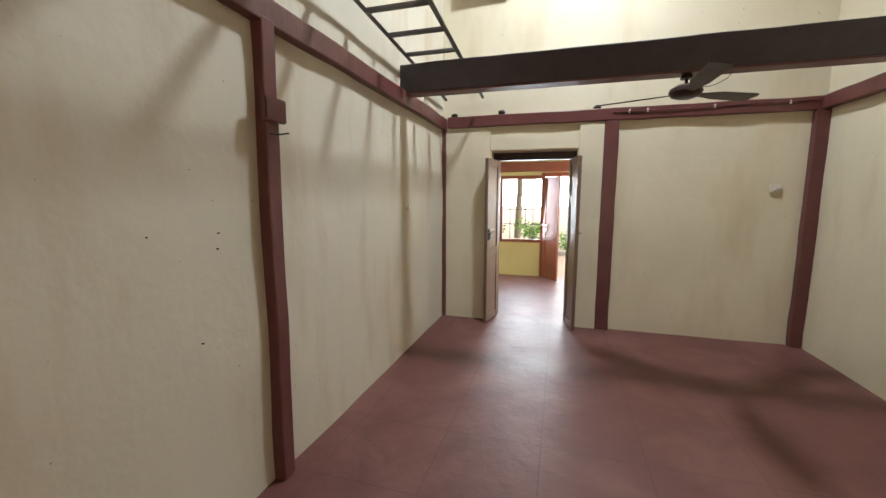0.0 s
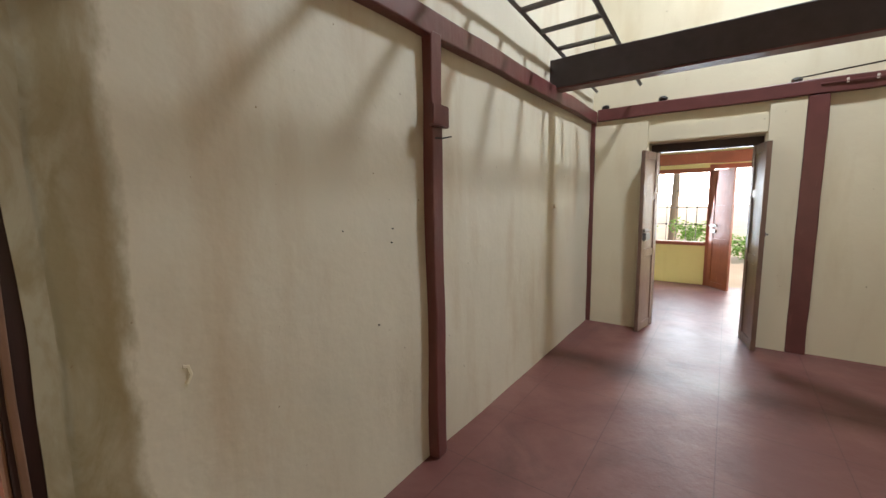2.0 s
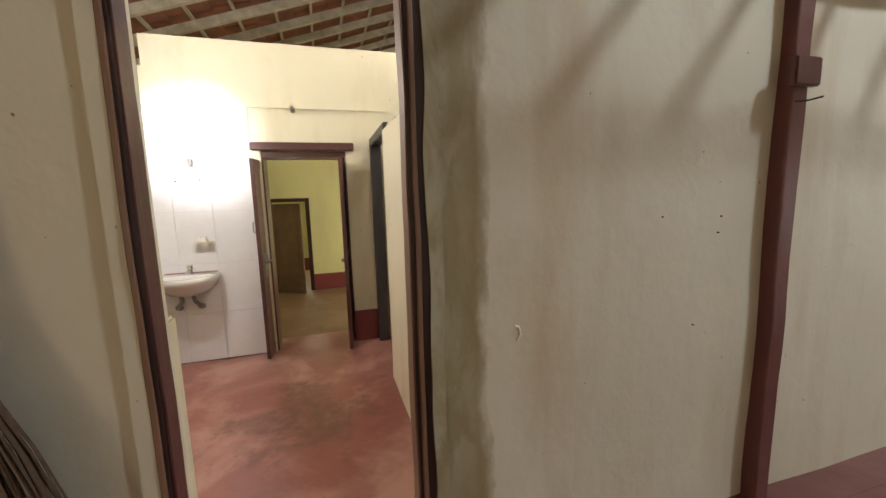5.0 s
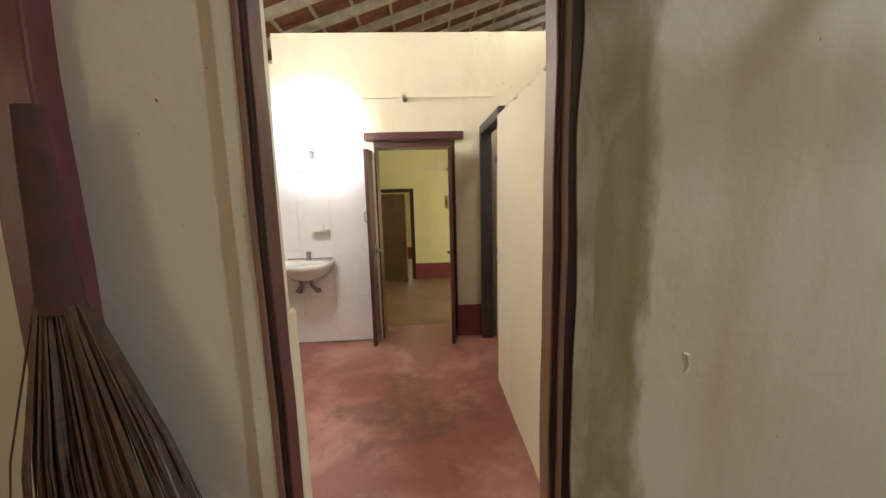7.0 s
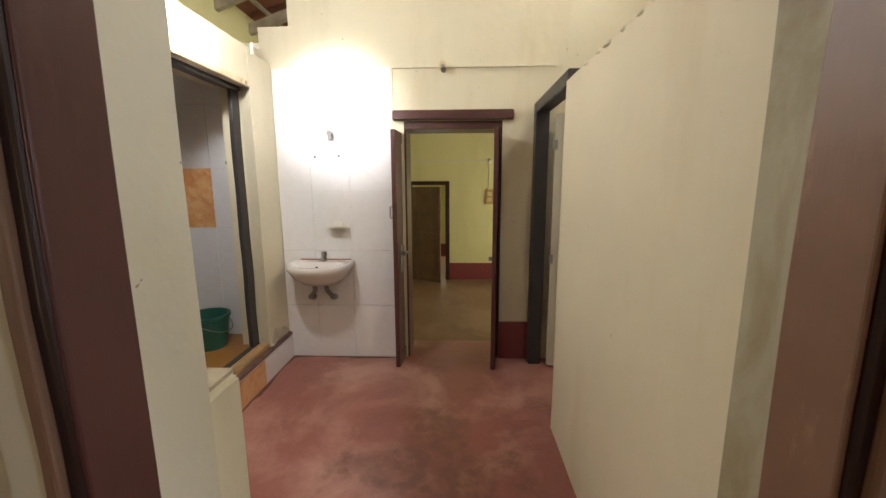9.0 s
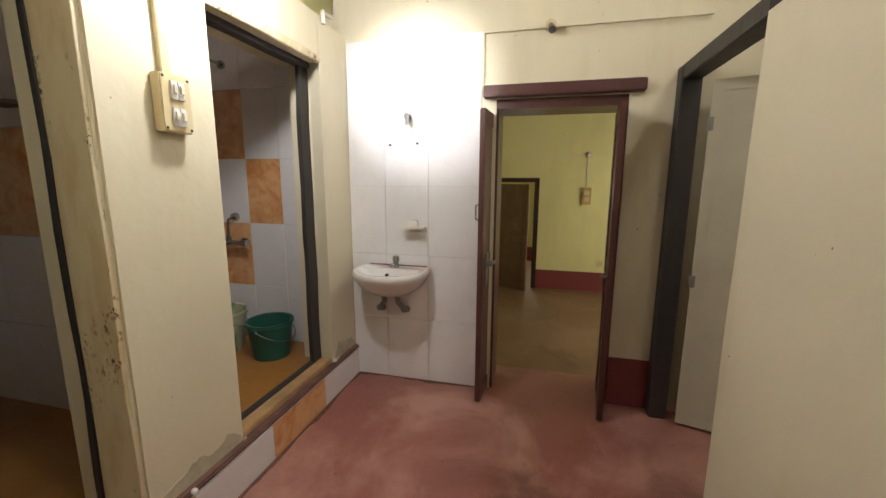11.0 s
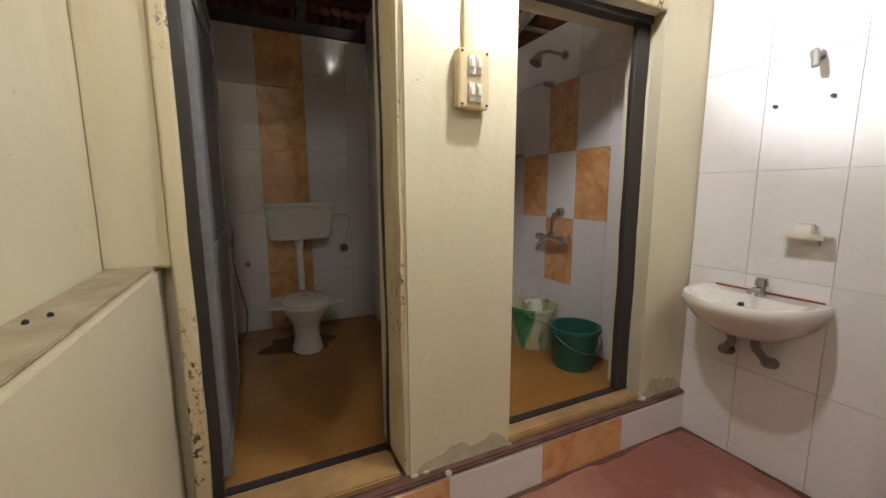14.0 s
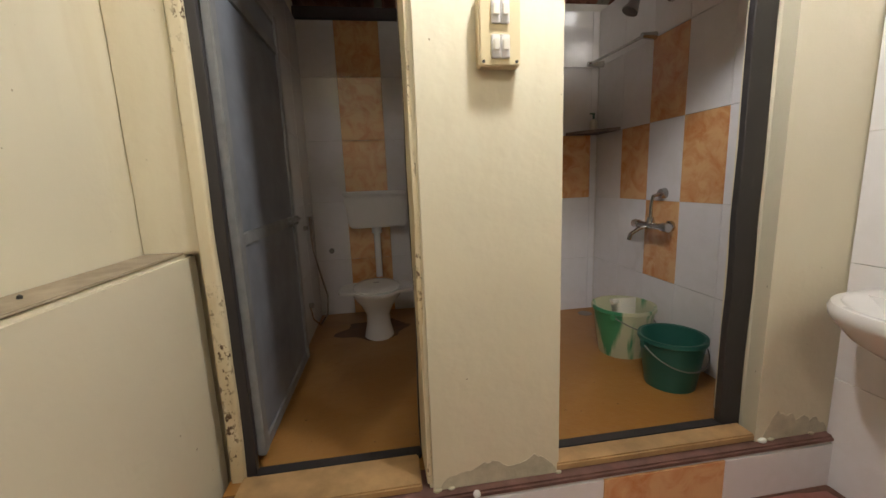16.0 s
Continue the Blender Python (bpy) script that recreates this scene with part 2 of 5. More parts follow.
EDGE_GREY = plain("grey_door_edging", (0.25, 0.25, 0.25), 0.5, 0.0, 0.3, 14, 0.2)
CLOTH = plain("dark_maroon_cloth", (0.085, 0.032, 0.028), 0.8, vary=0.4, scale=20, bump=0.4)
BLACK = plain("black_plastic", (0.02, 0.02, 0.02), 0.4)
PALE_DOOR = plain("pale_cream_door_sheet", (0.50, 0.46, 0.36), 0.45, vary=0.1)

glow = Mat("lit_bulb")
glow.b.inputs["Emission Color"].default_value = (1, 0.97, 0.94, 1)
glow.b.inputs["Emission Strength"].default_value = 60
BULB_GLASS = glow.m

# ---- mesh helpers ----


def bx(bm, x0, x1, y0, y1, z0, z1, bevel=0.0):
    made = bmesh.ops.create_cube(bm, size=1, matrix=Matrix.Translation(((x0 + x1) / 2, (y0 + y1) / 2, (z0 + z1) / 2)) @ Matrix.Diagonal((abs(x1 - x0), abs(y1 - y0), abs(z1 - z0), 1)))
    if bevel:
        edges = list({e for v in made["verts"] for e in v.link_edges})
        bmesh.ops.bevel(bm, geom=edges, offset=bevel, segments=2, affect="EDGES", clamp_overlap=True)
    return bm


def rod(bm, a, b, r, r2=None, seg=12):
    a, b = Vector(a), Vector(b)
    m = Matrix.Translation((a + b) / 2) @ (b - a).to_track_quat("Z", "Y").to_matrix().to_4x4()
    bmesh.ops.create_cone(bm, cap_ends=True, segments=seg, radius1=r, radius2=r if r2 is None else r2, depth=(b - a).length, matrix=m)
    return bm


def tube(bm, points, r, seg=8):
    for a, b in zip(points, points[1:]):
        rod(bm, a, b, r, seg=seg)
    for p in points[1:-1]:
        bmesh.ops.create_uvsphere(bm, u_segments=seg, v_segments=6, radius=r, matrix=Matrix.Translation(p))
    return bm


def lathe(bm, profile, centre, seg=28, sx=1.0, sy=1.0):
    """Turns a profile of (radius, height) round the upright through centre."""
    rings = []
    for r, z in profile:
        rings.append([bm.verts.new((centre[0] + sx * r * math.cos(2 * math.pi * i / seg), centre[1] + sy * r * math.sin(2 * math.pi * i / seg), centre[2] + z)) for i in range(seg)])
    for p, q in zip(rings, rings[1:]):
        for i in range(seg):
            bm.faces.new((p[i], p[(i + 1) % seg], q[(i + 1) % seg], q[i]))
    return bm


def slab(bm, outline, z0, z1):
    """An upright prism on an outline of (x, y)."""
    low = [bm.verts.new((x, y, z0)) for x, y in outline]
    top = [bm.verts.new((x, y, z1)) for x, y in outline]
    bm.faces.new(low[::-1])
    bm.faces.new(top)
    for i in range(len(low)):
        j = (i + 1) % len(low)
        bm.faces.new((low[i], low[j], top[j], top[i]))
    return bm


def link(name, bm, material, parent=None, smooth=False):
    bmesh.ops.recalc_face_normals(bm, faces=bm.faces)
    me = bpy.data.meshes.new(name)
    bm.to_mesh(me)
    bm.free()
    me.materials.append(material)
    if smooth:
        for p in me.polygons:
            p.use_smooth = True
        me.set_sharp_from_angle(angle=radians(40))
    ob = new(name, me)
    if parent:
        ob.parent = parent
    return ob


def part(name, bm, material, parent, label="", smooth=False):
    return tagged(link(name, bm, material, parent, smooth), label)


def setting(name, bm, material, label="", category=""):
    return tagged(link(name, bm, material), label, category, kind="structure")


def thing(name, label, category, group=""):
    ob = new(name)
    return tagged(ob, label, category, group)


def B(*boxes, bevel=0.0):
    bm = bmesh.new()
    for b in boxes:
        bx(bm, *b, bevel=bevel)
    return bm


def wall(axis, f0, f1, a0, a1, z0, z1, holes=(), rough=0.0, step=0.14):
    """A wall whose faces lie at f0 and f1 on the axis and that runs from a0 to a1, with holes (a0, a1, z0, z1) through it."""
    bm = bmesh.new()

    def cuts(lo, hi, extra):
        marks = sorted({lo, hi, *[e for e in extra if lo < e < hi]})
        if not rough:
            return marks
        out = []
        for p, q in zip(marks, marks[1:]):
            n = max(1, round((q - p) / step))
            out += [p + (q - p) * i / n for i in range(n)]
        return out + [hi]

    us = cuts(a0, a1, [h[0] for h in holes] + [h[1] for h in holes])
    vs = cuts(z0, z1, [h[2] for h in holes] + [h[3] for h in holes])
    solid = {}
    for i in range(len(us) - 1):
        for j in range(len(vs) - 1):
            u, v = (us[i] + us[i + 1]) / 2, (vs[j] + vs[j + 1]) / 2
            solid[i, j] = not any(h[0] < u < h[1] and h[2] < v < h[3] for h in holes)
    made = {}

    def vert(i, j, side):
        if (i, j, side) not in made:
            f = (f0, f1)[side]
            if rough:
                f += rough * noise.noise(Vector((us[i] * 1.9, vs[j] * 1.9, f * 7)))
            made[i, j, side] = bm.verts.new((f, us[i], vs[j]) if axis == "x" else (us[i], f, vs[j]))
        return made[i, j, side]

    for (i, j), full in solid.items():
        if not full:
            continue
        for side in (0, 1):
            bm.faces.new([vert(*p, side) for p in ((i, j), (i + 1, j), (i + 1, j + 1), (i, j + 1))])
        for (p, q), beside in ((((i, j), (i + 1, j)), (i, j - 1)), (((i, j + 1), (i + 1, j + 1)), (i, j + 1)), (((i, j), (i, j + 1)), (i - 1, j)), (((i + 1, j), (i + 1, j + 1)), (i + 1, j))):
            if not solid.get(beside):
                bm.faces.new((vert(*p, 0), vert(*q, 0), vert(*q, 1), vert(*p, 1)))
    return bm

# ---- the setting ----
HALL_W, HALL_N, HALL_E, HALL_S = -1.40, 4.98, 2.54, -3.4
SOUTH = -1.76
BATH_FLOOR = 0.23

EDGE_CEMENT = plain("worn_maroon_cement", (0.20, 0.10, 0.08), 0.8, vary=0.5, scale=12, bump=0.5)
# floors
setting("floor_hall", B((-1.68, HALL_E + 0.3, HALL_S, 8.0, -0.12, 0)), HALL_FLOOR, "dull dark red oxide cement floor, scuffed", "floor")
setting("floor_wash_room", B((-4.62, -1.68, SOUTH, 2.4, -0.12, 0)), RED_FLOOR, "red oxide cement floor with pale worn patches", "floor")
setting("floor_far_room", B((-8.34, -4.62, -2.6, 2.4, -0.5, -0.32)), BROWN_FLOOR, "brown cement floor two steps down", "floor")
setting("floor_back_room", B((-10.7, -8.34, -2.6, 2.4, -0.5, -0.32)), BROWN_FLOOR, "brown cement floor of the back room", "floor")
setting("step_far_room", B((-4.9, -4.62, -0.80, 0.12, -0.32, -0.16)), BROWN_FLOOR, "cement step below the double door", "step")
setting("floor_bathroom", B((-4.3, -1.85, -3.95, SOUTH - 0.12, -0.12, BATH_FLOOR)), OCHRE_FLOOR, "glossy ochre yellow bathroom floor", "floor")
setting("ground", B((-40, 60, 8.35, 160, -0.4, -0.25)), EARTH, "dry bare earth in front of the house", "ground")

# hall walls
hall_west = setting("wall_hall_west", wall("x", HALL_W, -1.68, HALL_S, HALL_N + 0.4, 0, 4.4, [(-0.73, 0.175, 0, 2.45)], 0.012), CREAM_OLD, "stained cream plastered wall with faint brown streaks", "wall")
hall_west.data.materials.append(CREAM)
for face in hall_west.data.polygons:
    if face.center.x < -1.6:
        face.material_index = 1
setting("wall_hall_north", wall("y", HALL_N, HALL_N + 0.4, HALL_W, HALL_E, 0, 5.3, [(-0.78, 0.23, 0, 2.12)], 0.01), CREAM, "cream plastered gable wall with a doorway", "wall")
setting("wall_hall_east", wall("x", HALL_E, HALL_E + 0.3, HALL_S, HALL_N + 0.4, 0, 4.4, (), 0.01), CREAM, "cream plastered wall", "wall")
# unseen wall; its window hole is made up for the hall's fill lamp
setting("wall_hall_south", wall("y", HALL_S - 0.3, HALL_S, -1.68, HALL_E + 0.3, 0, 5.3, [(1.0, 2.2, 0.9, 2.2)]), CREAM, "cream plastered wall with a made-up window", "wall")

# hall roof, with one square left open for a glass tile
SKY_Y, SKY_X = (3.42, 3.77), (0.25, 0.55)


def roof_slope(name, xa, za, xb, zb, hole=None):
    bm = bmesh.new()
    ys = [HALL_S - 0.3, *(hole[1] if hole else ()), HALL_N + 0.4]
    xs = [xa, *(hole[0] if hole else ()), xb]
    for i in range(len(xs) - 1):
        for j in range(len(ys) - 1):
            if hole and i == 1 and j == 1:
                continue
            corner = [(x, y) for x, y in ((xs[i], ys[j]), (xs[i + 1], ys[j]), (xs[i + 1], ys[j + 1]), (xs[i], ys[j + 1]))]
            low = [bm.verts.new((x, y, za + (zb - za) * (x - xa) / (xb - xa))) for x, y in corner]
            top = [bm.verts.new((v.co.x, v.co.y, v.co.z + 0.08)) for v in low]
            bm.faces.new(low)
            bm.faces.new(top)
            for k in range(4):
                bm.faces.new((low[k], low[(k + 1) % 4], top[(k + 1) % 4], top[k]))
    return setting(name, bm, TERRACOTTA, "dark terracotta tiled roof slope", "roof")


roof_slope("roof_hall_west", -1.75, 4.1, 0.57, 5.36, (SKY_X, SKY_Y))
roof_slope("roof_hall_east", 2.9, 4.1, 0.57, 5.36)

# wash room walls
setting("wall_wash_west", wall("x", WEST, WEST - 0.37, -1.95, 2.4, -0.32, 2.95, [(-0.72, 0.06, -0.32, 1.98), (-1.95, -1.60, 2.69, 2.95), (-1.95, -1.84, 2.575, 2.69)], 0.008), CREAM, "cream plastered wall open to the roof above", "wall")
setting("wall_partition", wall("y", 0.29, 0.39, -3.28, -1.68, 0, 2.03, (), 0.006), CREAM, "low cream plastered partition wall", "wall")
setting("wall_store_north", wall("y", 1.1, 1.3, WEST, -1.68, 0, 4.6, [(-3.9, -3.5, 3.4, 3.84), (-2.18, -1.78, 3.4, 3.84)]), CREAM, "cream plastered wall of the store", "wall")
setting("wall_ledge", B((-1.82, -1.68, -2.02, -0.752, 0, 1.10), bevel=0.012), CREAM, "thick low cream wall with a dusty ledge", "wall")
setting("wall_toilet_east", B((-1.9, -1.68, -3.95, -2.05, 0, 4.0)), CREAM, "cream plastered toilet wall", "wall")
setting("wall_pillar", B((-3.07, -2.585, -2.08, SOUTH, 0.22, 3.2), bevel=0.012), CREAM, "cream plastered pier between the bathroom doors", "wall")
setting("wall_bath_corner", slab(bmesh.new(), [(WEST, SOUTH), (WEST, -2.0), (-3.938, -2.0), (-3.938, -1.855), (-3.90, SOUTH)], 0.22, 2.42), CREAM, "cream plastered wall beside the tiled wall", "wall")
# unseen lintel, its height chosen for the light that reaches the toilet
setting("wall_lintel_toilet", B((-2.585, -1.69, -2.08, SOUTH - 0.004, 2.62, 3.2), bevel=0.01), CREAM, "unseen cream plastered lintel added over the toilet door", "wall")
setting("wall_lintel", B((-3.985, -3.07, -2.08, SOUTH - 0.004, 2.18, 2.45), bevel=0.01), CREAM, "cream plastered lintel over the shower door", "wall")
setting("wall_between_baths", B((-3.11, -3.04, -3.84, -2.08, BATH_FLOOR, 2.75)), GROUT, "tiled wall between toilet and shower", "wall")
setting("wall_toilet_back", B((-3.04, -1.9, -4.0, -3.852, 0, 2.55)), GROUT, "tiled back wall of the toilet", "wall")
setting("wall_shower_back", B((-4.3, -3.11, -3.7, -3.462, 0, 2.55)), GROUT, "tiled back wall of the shower room", "wall")
setting("wall_shower_west", B((-4.4, -4.162, -3.7, -1.96, 0, 2.5)), GROUT, "tiled side wall of the shower room", "wall")
setting("plinth", B((-4.25, -1.83, SOUTH, SOUTH + 0.022, 0, 0.20)), CEMENT, "cement plinth under the bathroom doors", "plinth")
setting("plinth_edge", B((-4.25, -1.83, SOUTH - 0.12, SOUTH + 0.035, 0.20, 0.228), bevel=0.008), EDGE_CEMENT, "chipped maroon cement edge of the plinth", "plinth")

# far rooms
setting("wall_far_west", wall("x", -8.34, -8.55, -2.6, 2.4, -0.32, 3.6, [(-1.15, -0.47, -0.32, 1.49)]), YELLOW, "yellow plastered wall with a doorway", "wall")
setting("wall_far_north", wall("y", 2.4, 2.6, -10.9, -1.68, -0.5, 4.6), YELLOW, "yellow plastered wall", "wall")
setting("wall_far_south", wall("y", -2.8, -2.6, -10.9, -4.4, -0.5, 4.6), YELLOW, "yellow plastered wall", "wall")
setting("wall_back_west", wall("x", -10.9, -10.7, -2.6, 2.4, -0.5, 4.6), YELLOW, "yellow plastered end wall", "wall")
setting("dado_far", B((-8.34, -8.334, -0.47, 2.4, -0.32, 0.0), (-8.34, -8.334, -2.6, -1.15, -0.32, 0.0)), MAROON_WALL, "maroon painted dado", "trim")
setting("dado_back", B((-10.7, -10.694, -2.6, 2.4, -0.32, 0.0)), MAROON_WALL, "maroon painted dado", "trim")
setting("dado_wash", B((WEST, WEST + 0.006, 0.06, 0.40, 0, 0.33)), MAROON_WALL, "maroon painted dado beside the door", "trim")

# veranda
setting("wall_veranda_front", wall("y", 8.0, 8.2, -3.0, 3.0, 0, 2.5, [(-1.08, -0.27, 0.72, 1.95), (-0.24, 0.75, 0, 2.0)]), YELLOW, "yellow plastered veranda wall", "wall")
setting("wall_veranda_west", B((-3.2, -3.0, 5.38, 8.2, 0, 2.5)), YELLOW, "yellow plastered veranda wall", "wall")
# side opening made up for the veranda's fill lamp
setting("wall_veranda_east", wall("x", 3.0, 3.2, 5.38, 8.2, 0, 2.5, [(6.05, 7.65, 0.7, 2.1)]), YELLOW, "yellow plastered veranda wall", "wall")
setting("floor_veranda", B((-3.0, -1.68, 5.38, 8.0, -0.12, 0)), HALL_FLOOR, "red oxide veranda floor", "floor")
setting("ceiling_veranda", B((-3.2, 3.2, 5.38, 8.4, 2.5, 2.6)), BATTEN, "boarded veranda ceiling", "ceiling")

# roof over the wash rooms, rising to the north
LOW_Y, LOW_Z, SLOPE = -4.4, 2.62, 0.34


def roof_z(y):
    return LOW_Z + SLOPE * (y - LOW_Y)


bm = bmesh.new()
pitch = math.atan(SLOPE)
for i in range(16):
    y0, y1 = LOW_Y + i * 0.44, LOW_Y + (i + 1) * 0.44 + 0.03
    for x0 in [-11 + 0.3 * k for k in range(31)]:
        lift = 0.006 * random.random()
        a = [bm.verts.new((x, y, roof_z(y) + 0.055 + lift + (0.03 if y == y0 else 0))) for x, y in ((x0, y0), (x0 + 0.297, y0), (x0 + 0.297, y1), (x0, y1))]
        b = [bm.verts.new((v.co.x, v.co.y, v.co.z + 0.03)) for v in a]
        bm.faces.new(a)
        bm.faces.new(b)
        for k in range(4):
            bm.faces.new((a[k], a[(k + 1) % 4], b[(k + 1) % 4], b[k]))
roof = tagged(link("roof", bm, TERRACOTTA), "terracotta roof tiles seen from below on pale battens", "roof", kind="structure")
for x in [-10.6 + 0.62 * k for k in range(15)]:
    r = part("rafter", B((-0.03, 0.03, 0, 7.2, -0.10, 0)), BATTEN, roof)
    r.matrix_world = pose(x, LOW_Y, LOW_Z - 0.0, math.degrees(pitch), 0, 0)
for y in [LOW_Y + 0.25 + 0.44 * k for k in range(15)]:
    part("batten", B((-11, -1.7, y, y + 0.035, roof_z(y) + 0.008, roof_z(y) + 0.04)), BATTEN, roof)

# ---- hall: timber and roof pieces ----


def timber(name, box, label, parent=None, material=None, bevel=0.008):
    """A painted timber with slightly wavering edges."""
    x0, x1, y0, y1, z0, z1 = box
    bm = bmesh.new()
    size = (x1 - x0, y1 - y0, z1 - z0)
    axis = size.index(max(size))
    bx(bm, *box)
    long_edges = [e for e in bm.edges if abs((e.verts[0].co - e.verts[1].co)[axis]) > 0.5 * size[axis]]
    bmesh.ops.subdivide_edges(bm, edges=long_edges, cuts=max(2, int(size[axis] / 0.16)), use_grid_fill=True)
    for v in bm.verts:
        w = 0.008 * noise.noise_vector(v.co * 3.1 + Vector((x0 * 5, y0 * 5, z0 * 5)))
        w[axis] = 0
        v.co += w
    ob = link(name, bm, material or MAROON, parent)
    mod = ob.modifiers.new("bevel", "BEVEL")
    mod.width, mod.segments, mod.limit_method = bevel, 2, "ANGLE"
    return tagged(ob, label, "" if parent else "timber post" if axis == 2 else "beam", kind="" if parent else "structure")


timber("post_west", (-1.46, -1.335, 1.718, 1.81, 0, 2.42), "maroon painted timber post in the cream wall")
post_block = tagged(link("post_bracket", B((-1.337, -1.303, 1.685, 1.835, 1.93, 2.045), bevel=0.006), MAROON), "maroon wooden block nailed across the timber post", "bracket")
post_nail = bmesh.new()
tube(post_nail, [(-1.337, 1.74, 1.872), (-1.30, 1.76, 1.868), (-1.28, 1.815, 1.882)], 0.004, 6)
tagged(link("wall_hook", post_nail, BLACK), "thin bent rusty iron hook in the post", "hook")
timber("post_corner", (-1.46, -1.352, 4.925, 5.02, 0, 2.42), "maroon painted timber post in the room corner")
timber("beam_wall_west", (-1.46, -1.335, 0.2, 4.93, 2.40, 2.53), "maroon painted timber wall plate")
timber("beam_wall_north", (-1.33, 2.50, 4.925, 5.03, 2.42, 2.55), "maroon painted timber wall plate with nails")
timber("beam_wall_east", (2.47, 2.62, -3.3, 4.93, 2.42, 2.55), "maroon painted timber wall plate")
timber("post_door", (0.505, 0.655, 4.93, 5.03, 0, 2.42), "maroon painted timber post beside the doorway")
timber("post_east", (2.43, 2.60, 4.90, 5.03, 0, 2.42), "maroon painted timber corner post")
timber("post_south", (-1.46, -1.32, -1.245, -1.115, 0, 2.42), "maroon painted timber post behind the broom")
timber("beam_tie", (-1.52, 2.62, 3.57, 3.70, 2.515, 2.765), "dark brown timber tie beam across the hall", material=GREY_BEAM)
timber("beam_purlin_end", (-1.15, -0.55, 4.85, 5.05, 3.93, 4.06), "dark timber end high on the gable wall", material=DARK_WOOD)
setting("trim_tie_edge", B((-1.40, 2.54, 3.566, 3.704, 2.500, 2.513)), MAROON, "maroon strip under the tie beam", "trim")
for x, z in ((-1.25, 2.55), (-0.66, 2.56), (0.42, 2.55)):
    lump = bmesh.new()
    bmesh.ops.create_icosphere(lump, subdivisions=2, radius=0.035)
    for v in lump.verts:
        v.co = Vector((v.co.x * 1.3, v.co.y, v.co.z * 0.75)) * (1 + 0.3 * noise.noise(v.co * 40 + Vector((x, 0, 0)))) + Vector((x, 4.955, z + 0.02))
    tagged(link("mortar_lump", lump, BLACK), "dark crumbling mortar lump on the wall plate", "mortar")
for x in (0.74, 0.92, 1.55, 2.2):
    tagged(link("cable_clip", B((x, x + 0.018, 4.912, 4.926, 2.485, 2.525), bevel=0.003), WHITE_PLASTIC), "small white plastic cable clip on the beam", "cable clip", "cable clips on the beam")
cable = bmesh.new()
tube(cable, [(0.58, 4.917, 2.50), (1.2, 4.915, 2.50), (1.8, 4.917, 2.507), (2.42, 4.915, 2.515)], 0.006, 6)
tagged(link("cable", cable, MAROON), "painted cable along the wall plate", "cable")

# plaster surround of the north doorway
setting("trim_door_west", wall("y", 4.945, 4.995, -1.352, -0.79, 0, 2.36, (), 0.008), CREAM, "thick cream plaster beside the doorway", "trim")
setting("trim_door_east", wall("y", 4.94, 4.995, 0.245, 0.505, 0, 2.385, (), 0.008), CREAM, "thick cream plaster between doorway and post", "trim")
setting("trim_door_north", B((-0.79, 0.245, 4.958, 4.99, 2.13, 2.31), bevel=0.006), CREAM, "cream plaster band over the doorway", "trim")

# glass tile
glass = Mat("roof_glass", 0.05)
clear = glass.n("ShaderNodeBsdfTransparent")
blend = glass.n("ShaderNodeMixShader")
blend.inputs[0].default_value = 0.06
glass.l(clear.outputs[0], blend.inputs[1])
glass.l(glass.b.outputs[0], blend.inputs[2])
glass.l(blend.outputs[0], glass.t.nodes["Material Output"].inputs[0])
pane = bmesh.new()
za = lambda x: 4.1 + (5.36 - 4.1) * (x + 1.75) / 2.32 + 0.05
vs = [pane.verts.new((x, y, za(x))) for x, y in ((SKY_X[0], SKY_Y[0]), (SKY_X[1], SKY_Y[0]), (SKY_X[1], SKY_Y[1]), (SKY_X[0], SKY_Y[1]))]
pane.faces.new(vs)
bmesh.ops.solidify(pane, geom=pane.faces[:], thickness=0.008)
skylight = tagged(link("roof_window", pane, glass.m), "clear glass tile set in the roof", "skylight", kind="structure")
skylight.visible_shadow = False

# ladder lying over the tie beam
ladder = thing("ladder", "grey metal ladder lying across the dark tie beam", "ladder")


def ladder_z(y):
    return 2.80 - 0.045 * (y - 3.6)


for xa, xb in ((-1.248, -1.33), (-0.768, -0.875)):
    bm = bmesh.new()
    rod(bm, (xa, 0.95, ladder_z(0.95)), (xb, 4.86, ladder_z(4.86)), 0.02, seg=4)
    part("rail", bm, LADDER_GREY, ladder)
for k in range(-2, 8):
    y = 1.93 + 0.385 * k
    s = (y - 1.75) / 3.1
    part("rung", B((-1.265 - 0.065 * s, -0.79 - 0.085 * s, y - 0.02, y + 0.02, ladder_z(y) - 0.014, ladder_z(y) + 0.014), bevel=0.004), LADDER_GREY, ladder)

# ceiling fan
fan = thing("ceiling_fan", "dusty dark brown three-blade ceiling fan under the tie beam", "ceiling fan")
fan.location = (0.955, 3.635, 2.37)
bm = bmesh.new()
lathe(bm, [(0.001, -0.045), (0.06, -0.045), (0.10, -0.03), (0.118, 0.0), (0.112, 0.025), (0.07, 0.05), (0.03, 0.06), (0.001, 0.06)], (0, 0, 0))
part("motor", bm, DARK_WOOD, fan, smooth=True)
bm = bmesh.new()
rod(bm, (0, 0, 0.05), (0, 0, 0.15), 0.012)
lathe(bm, [(0.012, 0.10), (0.045, 0.10), (0.03, 0.145), (0.012, 0.145)], (0, 0, 0))
part("downrod", bm, DARK_WOOD, fan, smooth=True)
